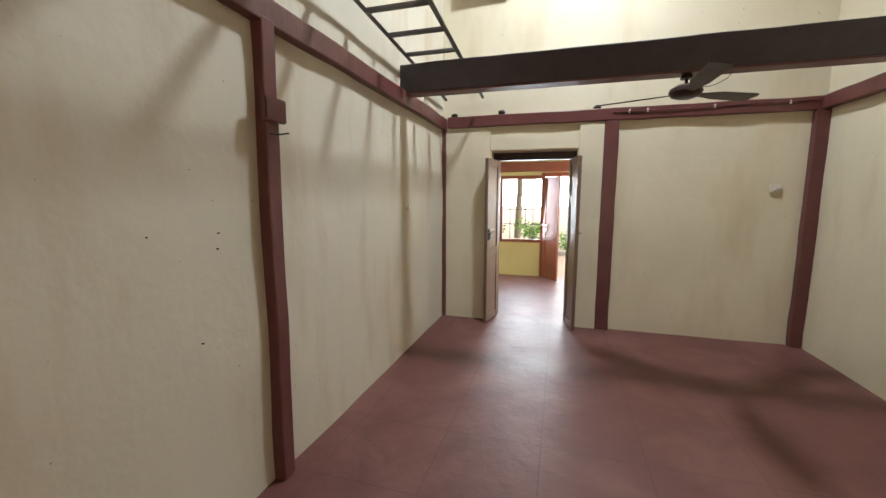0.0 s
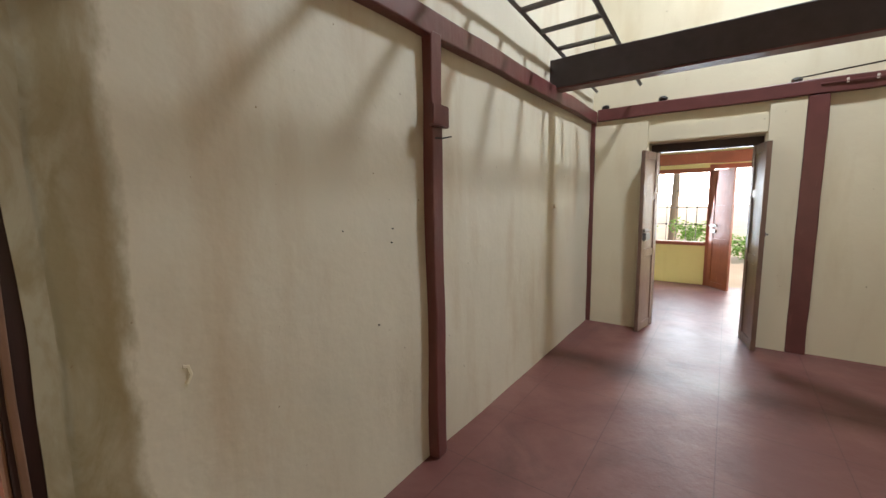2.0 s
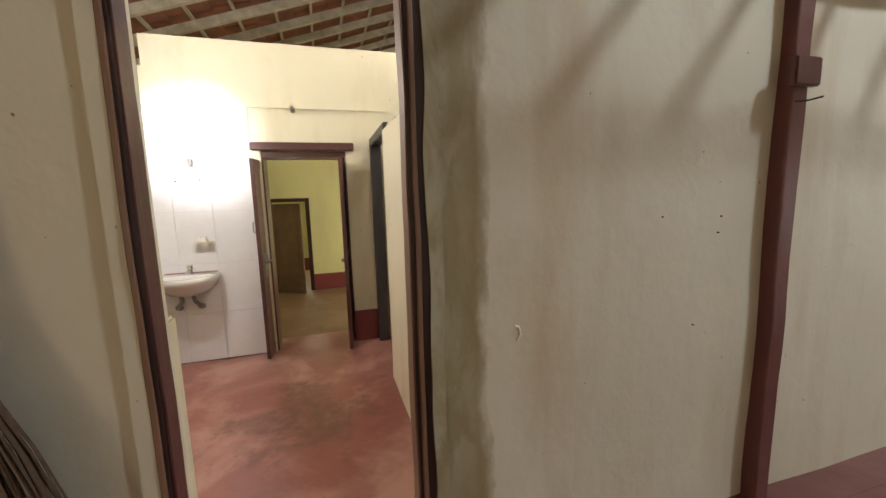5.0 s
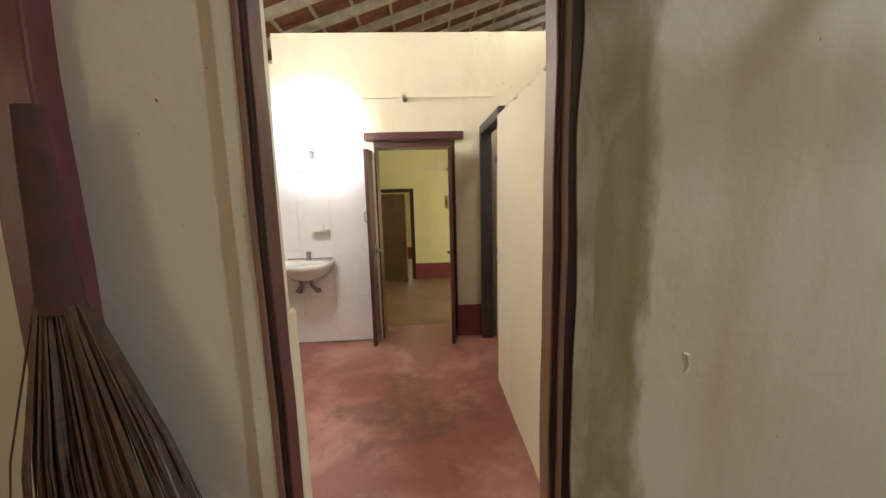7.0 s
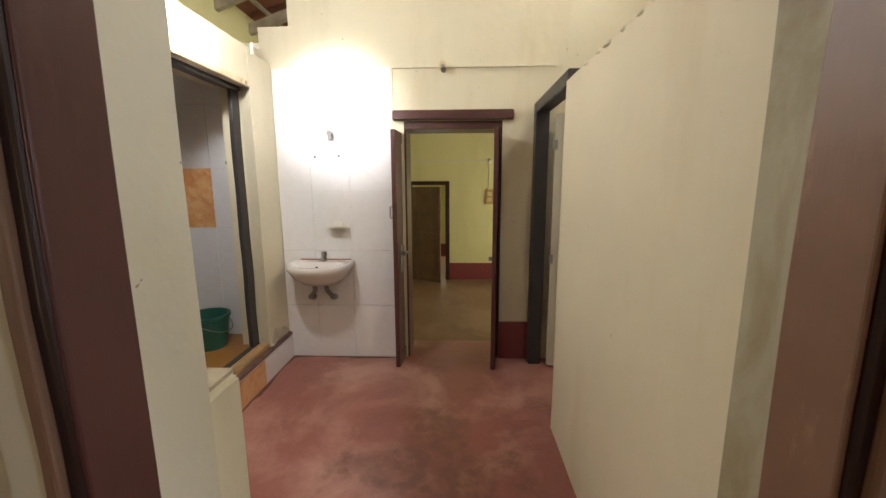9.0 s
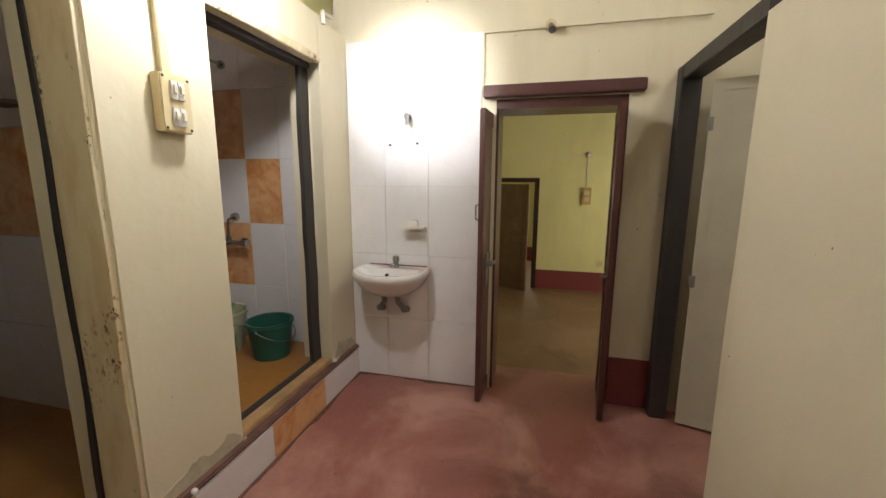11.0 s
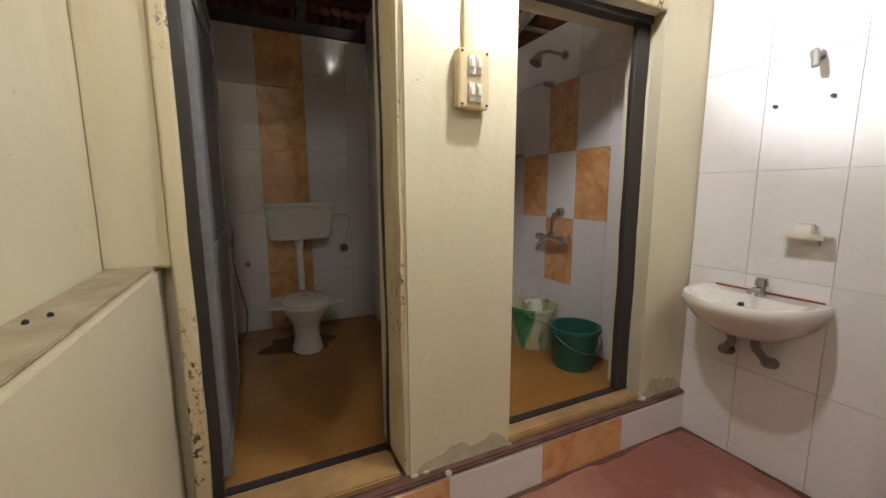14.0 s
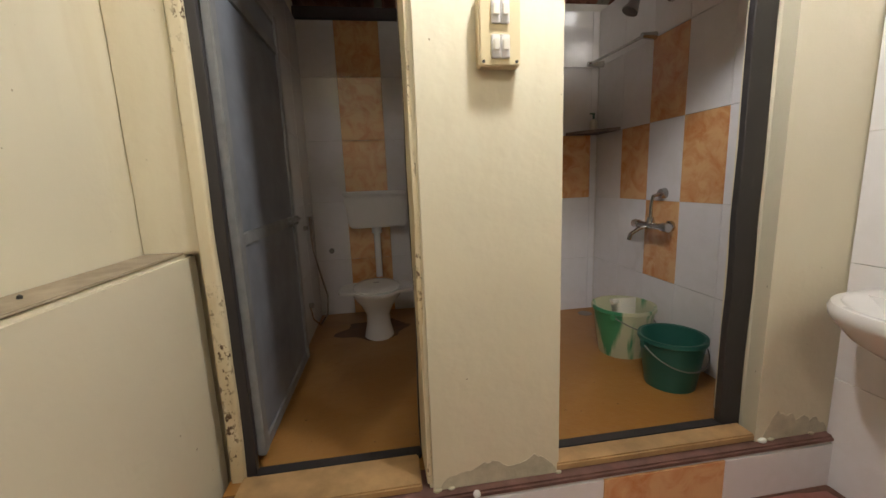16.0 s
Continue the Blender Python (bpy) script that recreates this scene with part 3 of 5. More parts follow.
for a in (152, 32, 272):
    bm = bmesh.new()
    slab(bm, [(0.09, -0.022), (0.17, -0.03), (0.30, -0.066), (0.66, -0.072), (0.68, -0.05), (0.68, 0.05), (0.65, 0.066), (0.30, 0.058), (0.17, 0.03), (0.09, 0.022)], -0.004, 0.004)
    b = part("blade", bm, DARK_WOOD, fan)
    b.matrix_local = pose(0, 0, -0.012, 0, 0, a) @ pose(0, 0, 0, -11, -1.5, 0)
wire = bmesh.new()
tube(wire, [(0.30, -0.02, 0.135), (0.27, -0.01, 0.08), (0.20, 0, 0.045), (0.15, 0, 0.03), (0.10, 0, 0.04)], 0.003, 5)
part("wire", wire, BLACK, fan)

# switch on the north wall
sw = thing("wall_switch", "small cream switch on the cream wall", "switch")
part("plate", B((2.13, 2.23, 4.95, 4.972, 1.62, 1.70), bevel=0.006), WHITE_PLASTIC, sw)
part("toggle", B((2.155, 2.175, 4.940, 4.95, 1.645, 1.675), (2.19, 2.21, 4.940, 4.95, 1.645, 1.675), bevel=0.002), CERAMIC, sw)
peg = bmesh.new()
rod(peg, (-1.40, 3.713, 1.456), (-1.375, 3.713, 1.456), 0.016)
tagged(link("wall_peg", peg, WHITE_PLASTIC), "small white plastic plug in the stained wall", "plug")
for y, z in ((1.45, 1.40), (1.44, 1.33), (1.13, 1.41), (1.33, 0.93)):
    bm = bmesh.new()
    rod(bm, (-1.41, y, z), (-1.39, y, z), 0.004, 0.003, 6)
    tagged(link("nail", bm, BLACK), "small dark nail in the stained wall", "nail", "nails in the wall")
# plaster scar
bm = bmesh.new()
tube(bm, [(-1.402, 0.47, 1.03), (-1.402, 0.485, 1.025), (-1.402, 0.492, 0.995), (-1.402, 0.478, 0.97)], 0.007, 6)
tagged(link("plaster_scar", bm, CREAM), "hook-shaped scar of raised plaster", "scar")


def panel_leaf(name, width, height, thick, material, panels, label):
    """A panelled door leaf along +x from its hinge, with stiles, rails and sunk panels."""
    leaf = new(name)
    tagged(leaf, label, "door")
    stile = 0.085
    part("stile", B((0, stile, -thick / 2, thick / 2, 0, height), bevel=0.004), material, leaf)
    part("stile", B((width - stile, width, -thick / 2, thick / 2, 0, height), bevel=0.004), material, leaf)
    marks = [0.0, *panels, 1.0]
    rail = 0.09
    for i, f in enumerate(marks):
        z = min(max(f * height - rail / 2, 0), height - rail)
        part("rail", B((stile, width - stile, -thick / 2 + 0.002, thick / 2 - 0.002, z, z + rail), bevel=0.004), material, leaf)
        if i:
            z0 = min(max(marks[i - 1] * height - rail / 2, 0), height) + rail
            part("panel", B((stile, width - stile, -thick / 4, thick / 4, z0, z), bevel=0.005), material, leaf)
    return leaf


def hasp(parent, x, z, side, material):
    bm = bmesh.new()
    bx(bm, x - 0.07, x + 0.06, side * 0.02, side * 0.035, z - 0.02, z + 0.02, 0.003)
    rod(bm, (x - 0.09, side * 0.04, z), (x + 0.08, side * 0.04, z), 0.009, seg=8)
    part("bolt", bm, material, parent, "steel door bolt")
    part("lock_plate", B((x - 0.05, x + 0.05, side * 0.02, side * 0.032, z - 0.12, z - 0.06), bevel=0.003), material, parent, "pale metal lock plate")


north_frame = tagged(link("door_1", B((-0.78, -0.70, 5.16, 5.26, 0, 2.12), (0.15, 0.23, 5.16, 5.26, 0, 2.12), (-0.70, 0.15, 5.16, 5.26, 2.03, 2.12)), DARK_WOOD), "dark wooden door frame of the double door", "door frame", kind="structure")
leaf = panel_leaf("door_leaf", 0.43, 2.02, 0.04, BROWN_DOOR, (0.44, 0.76), "open dark brown panelled door leaf with a steel bolt")
leaf.matrix_world = pose(-0.715, 5.19, 0.008, 0, 0, 259)
hasp(leaf, 0.34, 1.15, 1, STEEL)
part("lock_box", B((0.28, 0.415, 0.02, 0.055, 1.045, 1.125), bevel=0.005), LADDER_GREY, leaf, "pale grey rim lock")
leaf = panel_leaf("door_leaf", 0.43, 2.02, 0.04, BROWN_DOOR, (0.44, 0.76), "open brown panelled door leaf beside the timber post")
leaf.matrix_world = pose(0.165, 5.19, 0.008, 0, 0, 282)
hasp(leaf, 0.34, 1.15, 1, STEEL)

# veranda front
win = tagged(link("window_1", B((-1.12, -1.05, 7.97, 8.06, 0.68, 1.99), (-0.30, -0.235, 7.97, 8.06, 0.0, 2.04), (-1.05, -0.30, 7.97, 8.06, 1.92, 1.99), (-1.05, -0.30, 7.97, 8.06, 0.68, 0.74)), RED_WOOD), "red wooden window frame with an iron grille", "window", kind="structure")
for k in range(4):
    x = -0.90 + 0.15 * k
    part("bar", rod(bmesh.new(), (x, 8.03, 0.74), (x, 8.03, 1.92), 0.006, seg=6), STEEL, win)
for k in range(3):
    z = 1.04 + 0.29 * k
    part("bar", rod(bmesh.new(), (-1.05, 8.03, z), (-0.30, 8.03, z), 0.006, seg=6), STEEL, win)
for i in range(4):
    for k in range(3):
        boss = bmesh.new()
        bmesh.ops.create_uvsphere(boss, u_segments=8, v_segments=6, radius=0.016, matrix=Matrix.Translation((-0.90 + 0.15 * i, 8.03, 1.04 + 0.29 * k)))
        part("boss", boss, BLACK, win)
tagged(link("door_frame_veranda", B((0.68, 0.75, 7.97, 8.1, 0, 2.04), (-0.235, 0.68, 7.97, 8.1, 1.97, 2.04), bevel=0.004), RED_WOOD), "red wooden frame of the veranda door", "door frame", kind="structure")
leaf = panel_leaf("veranda_door_leaf", 0.46, 1.94, 0.04, RED_WOOD, (0.4, 0.68), "ajar polished red wooden panelled veranda door")
leaf.matrix_world = pose(-0.24, 7.95, 0.006, 0, 0, -52)
hasp(leaf, 0.10, 1.03, -1, STEEL)
timber("beam_veranda", (-3.0, 3.0, 7.9, 7.998, 2.06, 2.24), "dark red timber beam over the veranda window", material=RED_WOOD)


# outside: bushes, two trees, a pale wall
def leaf_clump(bm, centre, radius, count, size):
    for _ in range(count):
        d = Vector((random.gauss(0, 1), random.gauss(0, 1), random.gauss(0, 1))).normalized() * radius * random.random() ** 0.4
        p = Vector(centre) + Vector((d.x, d.y, d.z * 0.8))
        m = Euler((random.uniform(-1, 1), random.uniform(-1, 1), random.uniform(0, 6.3))).to_matrix()
        s = size * random.uniform(0.6, 1.3)
        pts = [bm.verts.new(p + m @ Vector(q) * s) for q in ((0, -1, 0), (0.4, 0, 0.12), (0, 1, 0), (-0.4, 0, 0.12))]
        bm.faces.new(pts)


for x, y, h in ((-2.6, 14.0, 0.8), (-0.9, 15.5, 0.85), (0.6, 13.2, 0.7), (1.3, 16.0, 0.95), (-4.4, 16.5, 0.9)):
    bush = thing("bush", "leafy green garden bush in bright sun", "bush", "garden bushes")
    bush.location = (x, y, -0.25)
    bm = bmesh.new()
    for k in range(5):
        tube(bm, [(0, 0, 0), (random.uniform(-0.2, 0.2), random.uniform(-0.2, 0.2), h * 0.4), (random.uniform(-0.45, 0.45), random.uniform(-0.4, 0.4), h * 0.8)], 0.012, 5)
    part("stem", bm, STRAW, bush)
    bm = bmesh.new()
    for k in range(7):
        leaf_clump(bm, (random.uniform(-0.5, 0.5), random.uniform(-0.4, 0.4), h * random.uniform(0.35, 0.95)), 0.34, 90, 0.07)
    part("foliage", bm, GREEN_LEAF, bush)
for x, y in ((-1.75, 18.0), (-3.6, 20.0)):
    tree = thing("tree", "slender pinkish tree trunk with sparse leaves", "tree", "garden trees")
    tree.location = (x, y, -0.25)
    bm = bmesh.new()
    rod(bm, (0, 0, 0), (0.05, 0, 2.4), 0.16, 0.12, 10)
    rod(bm, (0.05, 0, 2.4), (0.0, 0.1, 4.6), 0.12, 0.07, 10)
    for k in range(6):
        a = k * 1.05
        rod(bm, (0.02, 0.05, 2.6 + 0.3 * k), (1.1 * math.cos(a), 1.1 * math.sin(a), 3.6 + 0.35 * k), 0.05, 0.02, 6)
    part("trunk", bm, EARTH, tree)
    bm = bmesh.new()
    for k in range(12):
        a = k * 0.9
        leaf_clump(bm, (1.1 * math.cos(a), 1.1 * math.sin(a), 3.4 + 0.2 * k), 0.6, 80, 0.11)
    part("crown", bm, GREEN_LEAF, tree)
haze = Mat("bright_haze")
haze.b.inputs["Emission Color"].default_value = (1.0, 0.99, 0.95, 1)
haze.b.inputs["Emission Strength"].default_value = 7.0
setting("backdrop", B((-60, 70, 90, 90.5, -0.3, 40)), haze.m, "overexposed bright sky and distance", "sky")

# ---- opening between hall and wash room ----
frame2 = thing("door_2", "worn dark maroon timber door frame with moulded edges", "door frame")
frame2["kind"] = "structure"


def jamb(y0, y1, inner):
    """A jamb from y0 to y1 with a bead on its front and a worn lining on its inner side."""
    s = 1 if inner > (y0 + y1) / 2 else -1
    timber("jamb", (-1.452, -1.390, y0, y1, 0, 2.45), "", frame2, DARK_WOOD, 0.005)
    a, b = sorted((inner - s * 0.013, inner - s * 0.030))
    timber("jamb_bead", (-1.392, -1.379, a, b, 0, 2.45), "", frame2, WORN_WOOD, 0.004)
    a, b = sorted((inner, inner + s * 0.007))
    timber("jamb_lining", (-1.478, -1.394, a, b, 0, 2.45), "", frame2, WORN_WOOD if s < 0 else MAROON_DARK, 0.003)


WORN_WOOD = painted_wood("worn_brown_wood", (0.22, 0.12, 0.075), (0.33, 0.21, 0.13), 0.5, 0.7)
jamb(0.085, 0.178, 0.085)
jamb(-0.735, -0.672, -0.672)
for y0, y1 in ((0.142, 0.19), (-0.745, -0.692)):
    lip = wall("x", -1.412, -1.383, y0, y1, 0, 2.45, (), 0.006, 0.05)
    for v in lip.verts:
        if y0 < v.co.y < y1 or abs(v.co.y - (y0 if y0 > 0 else y1)) < 1e-4:
            v.co.y += 0.012 * noise.noise(Vector((0, y0 * 9, v.co.z * 4.5)))
    setting("trim_plaster_lip", lip, CREAM_OLD, "ragged plaster lapping onto the door frame", "plaster")
timber("head", (-1.478, -1.390, -0.672, 0.085, 2.36, 2.45), "", frame2, DARK_WOOD)

# broom hanging on the south post
broom = thing("broom", "coconut-stick broom hanging from the maroon post", "broom")
broom.location = (-1.285, -1.105, 0)
bm = bmesh.new()
lathe(bm, [(0.001, 1.72), (0.03, 1.72), (0.038, 1.6), (0.046, 1.42), (0.056, 1.26), (0.001, 1.25)], (0, 0, 0), 16, 0.5, 1.0)
part("binding", bm, CLOTH, broom, "maroon cloth binding", True)
bm = bmesh.new()
for k in range(230):
    u, w = random.uniform(-1, 1), random.uniform(-1, 1)
    a = (0.02 * w, 0.05 * u, 1.28)
    spread = 0.20 * u + random.uniform(-0.015, 0.015)
    b = (0.055 * w, 0.05 * u + spread * 0.55 + 0.02, 0.90 + random.uniform(-0.02, 0.02))
    c = (0.07 * w, 0.05 * u + spread + 0.05, random.uniform(0.42, 0.52))
    rod(bm, a, b, 0.003, 0.0025, 3)
    rod(bm, b, c, 0.0025, 0.001, 3)
tagged(part("straw", bm, STRAW, broom, "dry brown coconut sticks"), kind="stuff")

# ---- wash room ----


def tile_mesh(w, h, thick=0.008, gap=0.002):
    me = bpy.data.meshes.new("tile")
    bm = B((gap / 2, w - gap / 2, 0, thick, gap / 2, h - gap / 2))
    edges = [e for e in bm.edges if all(abs(v.co.y - thick) < 1e-5 for v in e.verts)]
    bmesh.ops.bevel(bm, geom=edges, offset=0.0012, segments=1, affect="EDGES")
    bmesh.ops.recalc_face_normals(bm, faces=bm.faces)
    bm.to_mesh(me)
    bm.free()
    return me


TILE_SHAPES = {}


def tile(parent, origin, turn, w, h, material):
    """One tile, its face towards the local +y, its corner at the origin."""
    key = (round(w, 3), round(h, 3), material.name)
    if key not in TILE_SHAPES:
        TILE_SHAPES[key] = tile_mesh(w, h)
        TILE_SHAPES[key].materials.append(material)
    ob = new("tile", TILE_SHAPES[key])
    ob.parent = parent
    ob.matrix_world = pose(*origin, 0, 0, turn)
    return ob


def tiled(parent, fixed, axis, cols, rows, turn, orange=()):
    """Tiles between the marks of cols and rows on a wall; orange: pairs of column and row."""
    for i in range(len(cols) - 1):
        for j in range(len(rows) - 1):
            w, h = abs(cols[i + 1] - cols[i]), rows[j + 1] - rows[j]
            a = cols[i]
            o = (a, fixed, rows[j]) if axis == "y" else (fixed, a, rows[j])
            tile(parent, o, turn, w, h, ORANGE_TILE if (i, j) in orange else WHITE_TILE)


ROWS = [0.0, 0.47, 0.945, 1.43, 1.91, 2.385]
backing = setting("tiled_panel", B((WEST, WEST + 0.006, -1.757, -0.815, 0, 2.39)), GROUT, "white glazed tile panel behind the washbasin", "tiles")
tiled(backing, WEST + 0.006, "x", [-0.815, -1.17, -1.485, -1.755], ROWS, -90)

# washbasin
basin = thing("washbasin", "white ceramic wall-hung washbasin on the tiled wall", "washbasin")
basin.location = (WEST + 0.014, -1.412, 0.86)


def basin_ring(w, d, z, flat=0.0, n=40):
    out = []
    for i in range(n):
        a = math.pi * i / (n - 1)
        out.append((flat + d * max(0, math.sin(a)) ** 0.62, w * math.cos(a), z))
    return out


bm = bmesh.new()
rings = [basin_ring(0.08, 0.14, -0.185), basin_ring(0.155, 0.225, -0.165), basin_ring(0.215, 0.30, -0.115), basin_ring(0.245, 0.345, -0.062), basin_ring(0.258, 0.362, -0.04), basin_ring(0.262, 0.368, -0.012), basin_ring(0.254, 0.36, 0.004), basin_ring(0.232, 0.335, 0.004, 0.0)]
bowl = [basin_ring(0.215, 0.235, 0.0, 0.09), basin_ring(0.175, 0.205, -0.03, 0.095), basin_ring(0.13, 0.16, -0.09, 0.11), basin_ring(0.05, 0.07, -0.115, 0.14)]
made = [[bm.verts.new(p) for p in r] for r in rings + bowl]
for p, q in zip(made, made[1:]):
    for i in range(len(p) - 1):
        bm.faces.new((p[i], p[i + 1], q[i + 1], q[i]))
    bm.faces.new((p[-1], p[0], q[0], q[-1]))
bm.faces.new(made[-1])
bm.faces.new(made[0][::-1])
part("bowl", bm, CERAMIC, basin, smooth=True)
bm = bmesh.new()
rod(bm, (0.055, 0.02, 0.0), (0.055, 0.02, 0.05), 0.022, 0.018)
rod(bm, (0.055, 0.02, 0.05), (0.055, 0.02, 0.085), 0.027, 0.022)
tube(bm, [(0.055, 0.02, 0.03), (0.11, 0.02, 0.038), (0.15, 0.02, 0.03)], 0.012)
part("tap", bm, CHROME, basin, "small chrome pillar tap", True)
part("overflow", rod(bmesh.new(), (0.098, -0.03, -0.045), (0.113, -0.03, -0.045), 0.012), BLACK, basin)
for y0, y1, s in ((-0.07, -0.11, 1), (0.03, 0.075, 1)):
    bm = bmesh.new()
    tube(bm, [(0.09, y0, -0.17), (0.085, y0 + 0.01, -0.24), (0.05, y1, -0.30)], 0.018)
    rod(bm, (0.06, y1, -0.30), (0.0, y1, -0.315), 0.024, 0.028)
    part("waste_pipe", bm, STEEL, basin, "dull grey drain pipe", True)
part("seal", B((0.0, 0.008, -0.20, 0.23, 0.006, 0.014)), RED_WOOD, basin, "red sealing strip at the wall")

# soap dish, outlet pipe, screws
dish = thing("soap_dish", "small white plastic soap dish with soap box", "soap dish")
dish.location = (WEST + 0.014, -1.265, 1.14)
bm = B((0, 0.09, -0.08, 0.08, 0, 0.012), (0, 0.012, -0.04, 0.04, -0.03, 0), (0.082, 0.09, -0.08, 0.08, 0.012, 0.022), bevel=0.003)
part("tray", bm, WHITE_PLASTIC, dish)
part("soap_box", B((0.012, 0.055, -0.035, 0.03, 0.013, 0.06), bevel=0.006), CERAMIC, dish)
bm = bmesh.new()
rod(bm, (WEST + 0.012, -1.308, 1.888), (WEST + 0.05, -1.308, 1.89), 0.022)
tube(bm, [(WEST + 0.05, -1.308, 1.89), (WEST + 0.075, -1.30, 1.888), (WEST + 0.085, -1.29, 1.83)], 0.015)
tagged(link("water_outlet", bm, STEEL, smooth=True), "bent grey metal water outlet on the tiles", "pipe")
for y, z in ((-1.44, 1.708), (-1.245, 1.715)):
    tagged(link("screw", rod(bmesh.new(), (WEST + 0.012, y, z), (WEST + 0.03, y, z), 0.008, seg=8), BLACK), "dark screw in the white tiles", "screw", "screws in the tiles")

# bulb on top of the pier
wall_lamp = thing("wall_lamp", "bare glowing white bulb above the pier", "lamp")
bm = bmesh.new()
tube(bm, [(-2.837, SOUTH + 0.01, 2.56), (-2.837, SOUTH + 0.01, 2.62), (BULB[0], BULB[1], 2.62)], 0.01, 8)
part("arm", bm, WHITE_PLASTIC, wall_lamp)
part("holder", rod(bmesh.new(), (BULB[0], BULB[1], 2.55), (BULB[0], BULB[1], 2.625), 0.02), WHITE_PLASTIC, wall_lamp)
part("bulb", lathe(bmesh.new(), [(0.001, 0.0), (0.018, 0.004), (0.03, 0.022), (0.031, 0.04), (0.022, 0.065), (0.014, 0.08), (0.001, 0.08)], (BULB[0], BULB[1], BULB[2] + 0.065), 24), BULB_GLASS, wall_lamp, "lit white bulb", True)

# double door to the far room
frame3 = tagged(link("door_3", B((WEST - 0.30, WEST - 0.008, -0.735, -0.705, -0.02, 1.92), (WEST - 0.30, WEST - 0.008, 0.045, 0.075, -0.02, 1.92), (WEST - 0.30, WEST - 0.012, -0.735, 0.075, 1.92, 1.985), bevel=0.005), MAROON_DARK), "dark maroon timber door frame", "door frame", kind="structure")
part("lintel_board", B((WEST - 0.03, WEST + 0.06, -0.80, 0.14, 1.985, 2.055), bevel=0.006), MAROON_DARK, frame3)
leaf = panel_leaf("door_leaf", 0.40, 1.88, 0.035, MAROON_DARK, (0.5,), "open maroon door leaf with a black lock and handle")
leaf.matrix_world = pose(WEST - 0.17, -0.735, 0.012, 0, 0, -5.5)
bm = bmesh.new()
rod(bm, (0.30, 0.018, 0.93), (0.30, 0.06, 0.93), 0.02)
tube(bm, [(0.30, 0.055, 0.93), (0.22, 0.06, 0.93)], 0.01)
bx(bm, 0.27, 0.33, 0.017, 0.026, 0.78, 1.0, 0.003)
part("handle", bm, STEEL, leaf, "dull steel lever handle")
bm = bmesh.new()
tube(bm, [(0.33, -0.018, 1.20), (0.335, -0.05, 1.22), (0.335, -0.05, 1.30), (0.33, -0.018, 1.32)], 0.006)
part("pull", bm, STEEL, leaf, "thin bow pull")
leaf = panel_leaf("door_leaf", 0.42, 1.88, 0.035, MAROON_DARK, (0.5,), "open maroon door leaf beside the dado")
leaf.matrix_world = pose(WEST - 0.17, 0.035, 0.012, 0, 0, -6)
bm = bmesh.new()
rod(bm, (0.37, -0.018, 0.90), (0.37, -0.045, 0.90), 0.016)
part("knob", bm, STEEL, leaf, "small pale knob")

# conduit and lamp holder over the door
bm = bmesh.new()
bx(bm, WEST, WEST + 0.014, -0.81, 0.45, 2.372, 2.388)
bx(bm, WEST, WEST + 0.014, -0.817, -0.801, 2.05, 2.388)
tagged(link("conduit", bm, CREAM), "painted cable conduit over the door", "conduit")
holder = thing("bulb_holder", "empty white bulb holder on the cream wall", "bulb holder")
bm = bmesh.new()
rod(bm, (WEST, -0.408, 2.385), (WEST + 0.025, -0.408, 2.385), 0.032)
part("base", bm, SWITCH_CREAM, holder)
bm = bmesh.new()
rod(bm, (WEST + 0.02, -0.408, 2.38), (WEST + 0.085, -0.40, 2.335), 0.018, 0.022)
part("socket", bm, STEEL, holder, smooth=True)

# store doorway: black frame and pale open leaf
frame4 = tagged(link("door_4", B((WEST + 0.008, WEST + 0.11, 0.30, 0.40, 0, 2.10), (WEST + 0.11, -3.29, 0.30, 0.40, 2.02, 2.10), (-3.37, -3.285, 0.392, 0.45, 0, 2.02), bevel=0.005), BLACK_FRAME), "black painted timber door frame beside the partition", "door frame", kind="structure")
leaf = thing("store_door_leaf", "open pale sheet door with grey edging", "door")
leaf.location = (-4.105, 0.44, 0.02)
leaf.rotation_euler = (0, 0, radians(72))
part("sheet", B((0.03, 0.66, -0.006, 0.006, 0.04, 1.94)), PALE_DOOR, leaf)
for box in ((0, 0.05, -0.014, 0.014, 0, 1.98), (0.63, 0.68, -0.014, 0.014, 0, 1.98)):
    part("stile", B(box, bevel=0.003), PALE_DOOR, leaf)
for z in (0, 0.98, 1.92):
    part("rail", B((0.05, 0.63, -0.012, 0.012, z, z + 0.06), bevel=0.003), PALE_DOOR, leaf)
for z in (0.85, 1.72):
    part("hinge", B((-0.012, 0.02, -0.020, -0.012, z, z + 0.07), bevel=0.002), STEEL, leaf)

# far room: frame, leaf, switch box
TAN_BOARD = plain("tan_varnished_board", (0.52, 0.33, 0.13), 0.5, vary=0.2)
frame5 = tagged(link("door_5", B((-8.4, -8.31, -0.53, -0.455, -0.32, 1.53), (-8.4, -8.31, -1.20, -1.14, -0.32, 1.53), (-8.4, -8.31, -1.14, -0.53, 1.46, 1.53)), DARK_WOOD), "dark wooden door frame in the yellow wall", "door frame", kind="structure")
leaf = panel_leaf("door_leaf", 0.60, 1.74, 0.035, BROWN_DOOR, (0.5,), "ajar maroon door leaf in the far room")
leaf.matrix_world = pose(-8.29, -1.14, -0.31, 0, 0, 62)
box = thing("switch_box", "tan wooden switch box on the yellow wall", "switch box")
part("case", B((-8.34, -8.30, 0.21, 0.35, 1.11, 1.38), bevel=0.006), TAN_BOARD, box)
part("switch", B((-8.30, -8.29, 0.24, 0.32, 1.16, 1.23), (-8.30, -8.29, 0.24, 0.32, 1.26, 1.33), bevel=0.003), SWITCH_CREAM, box)
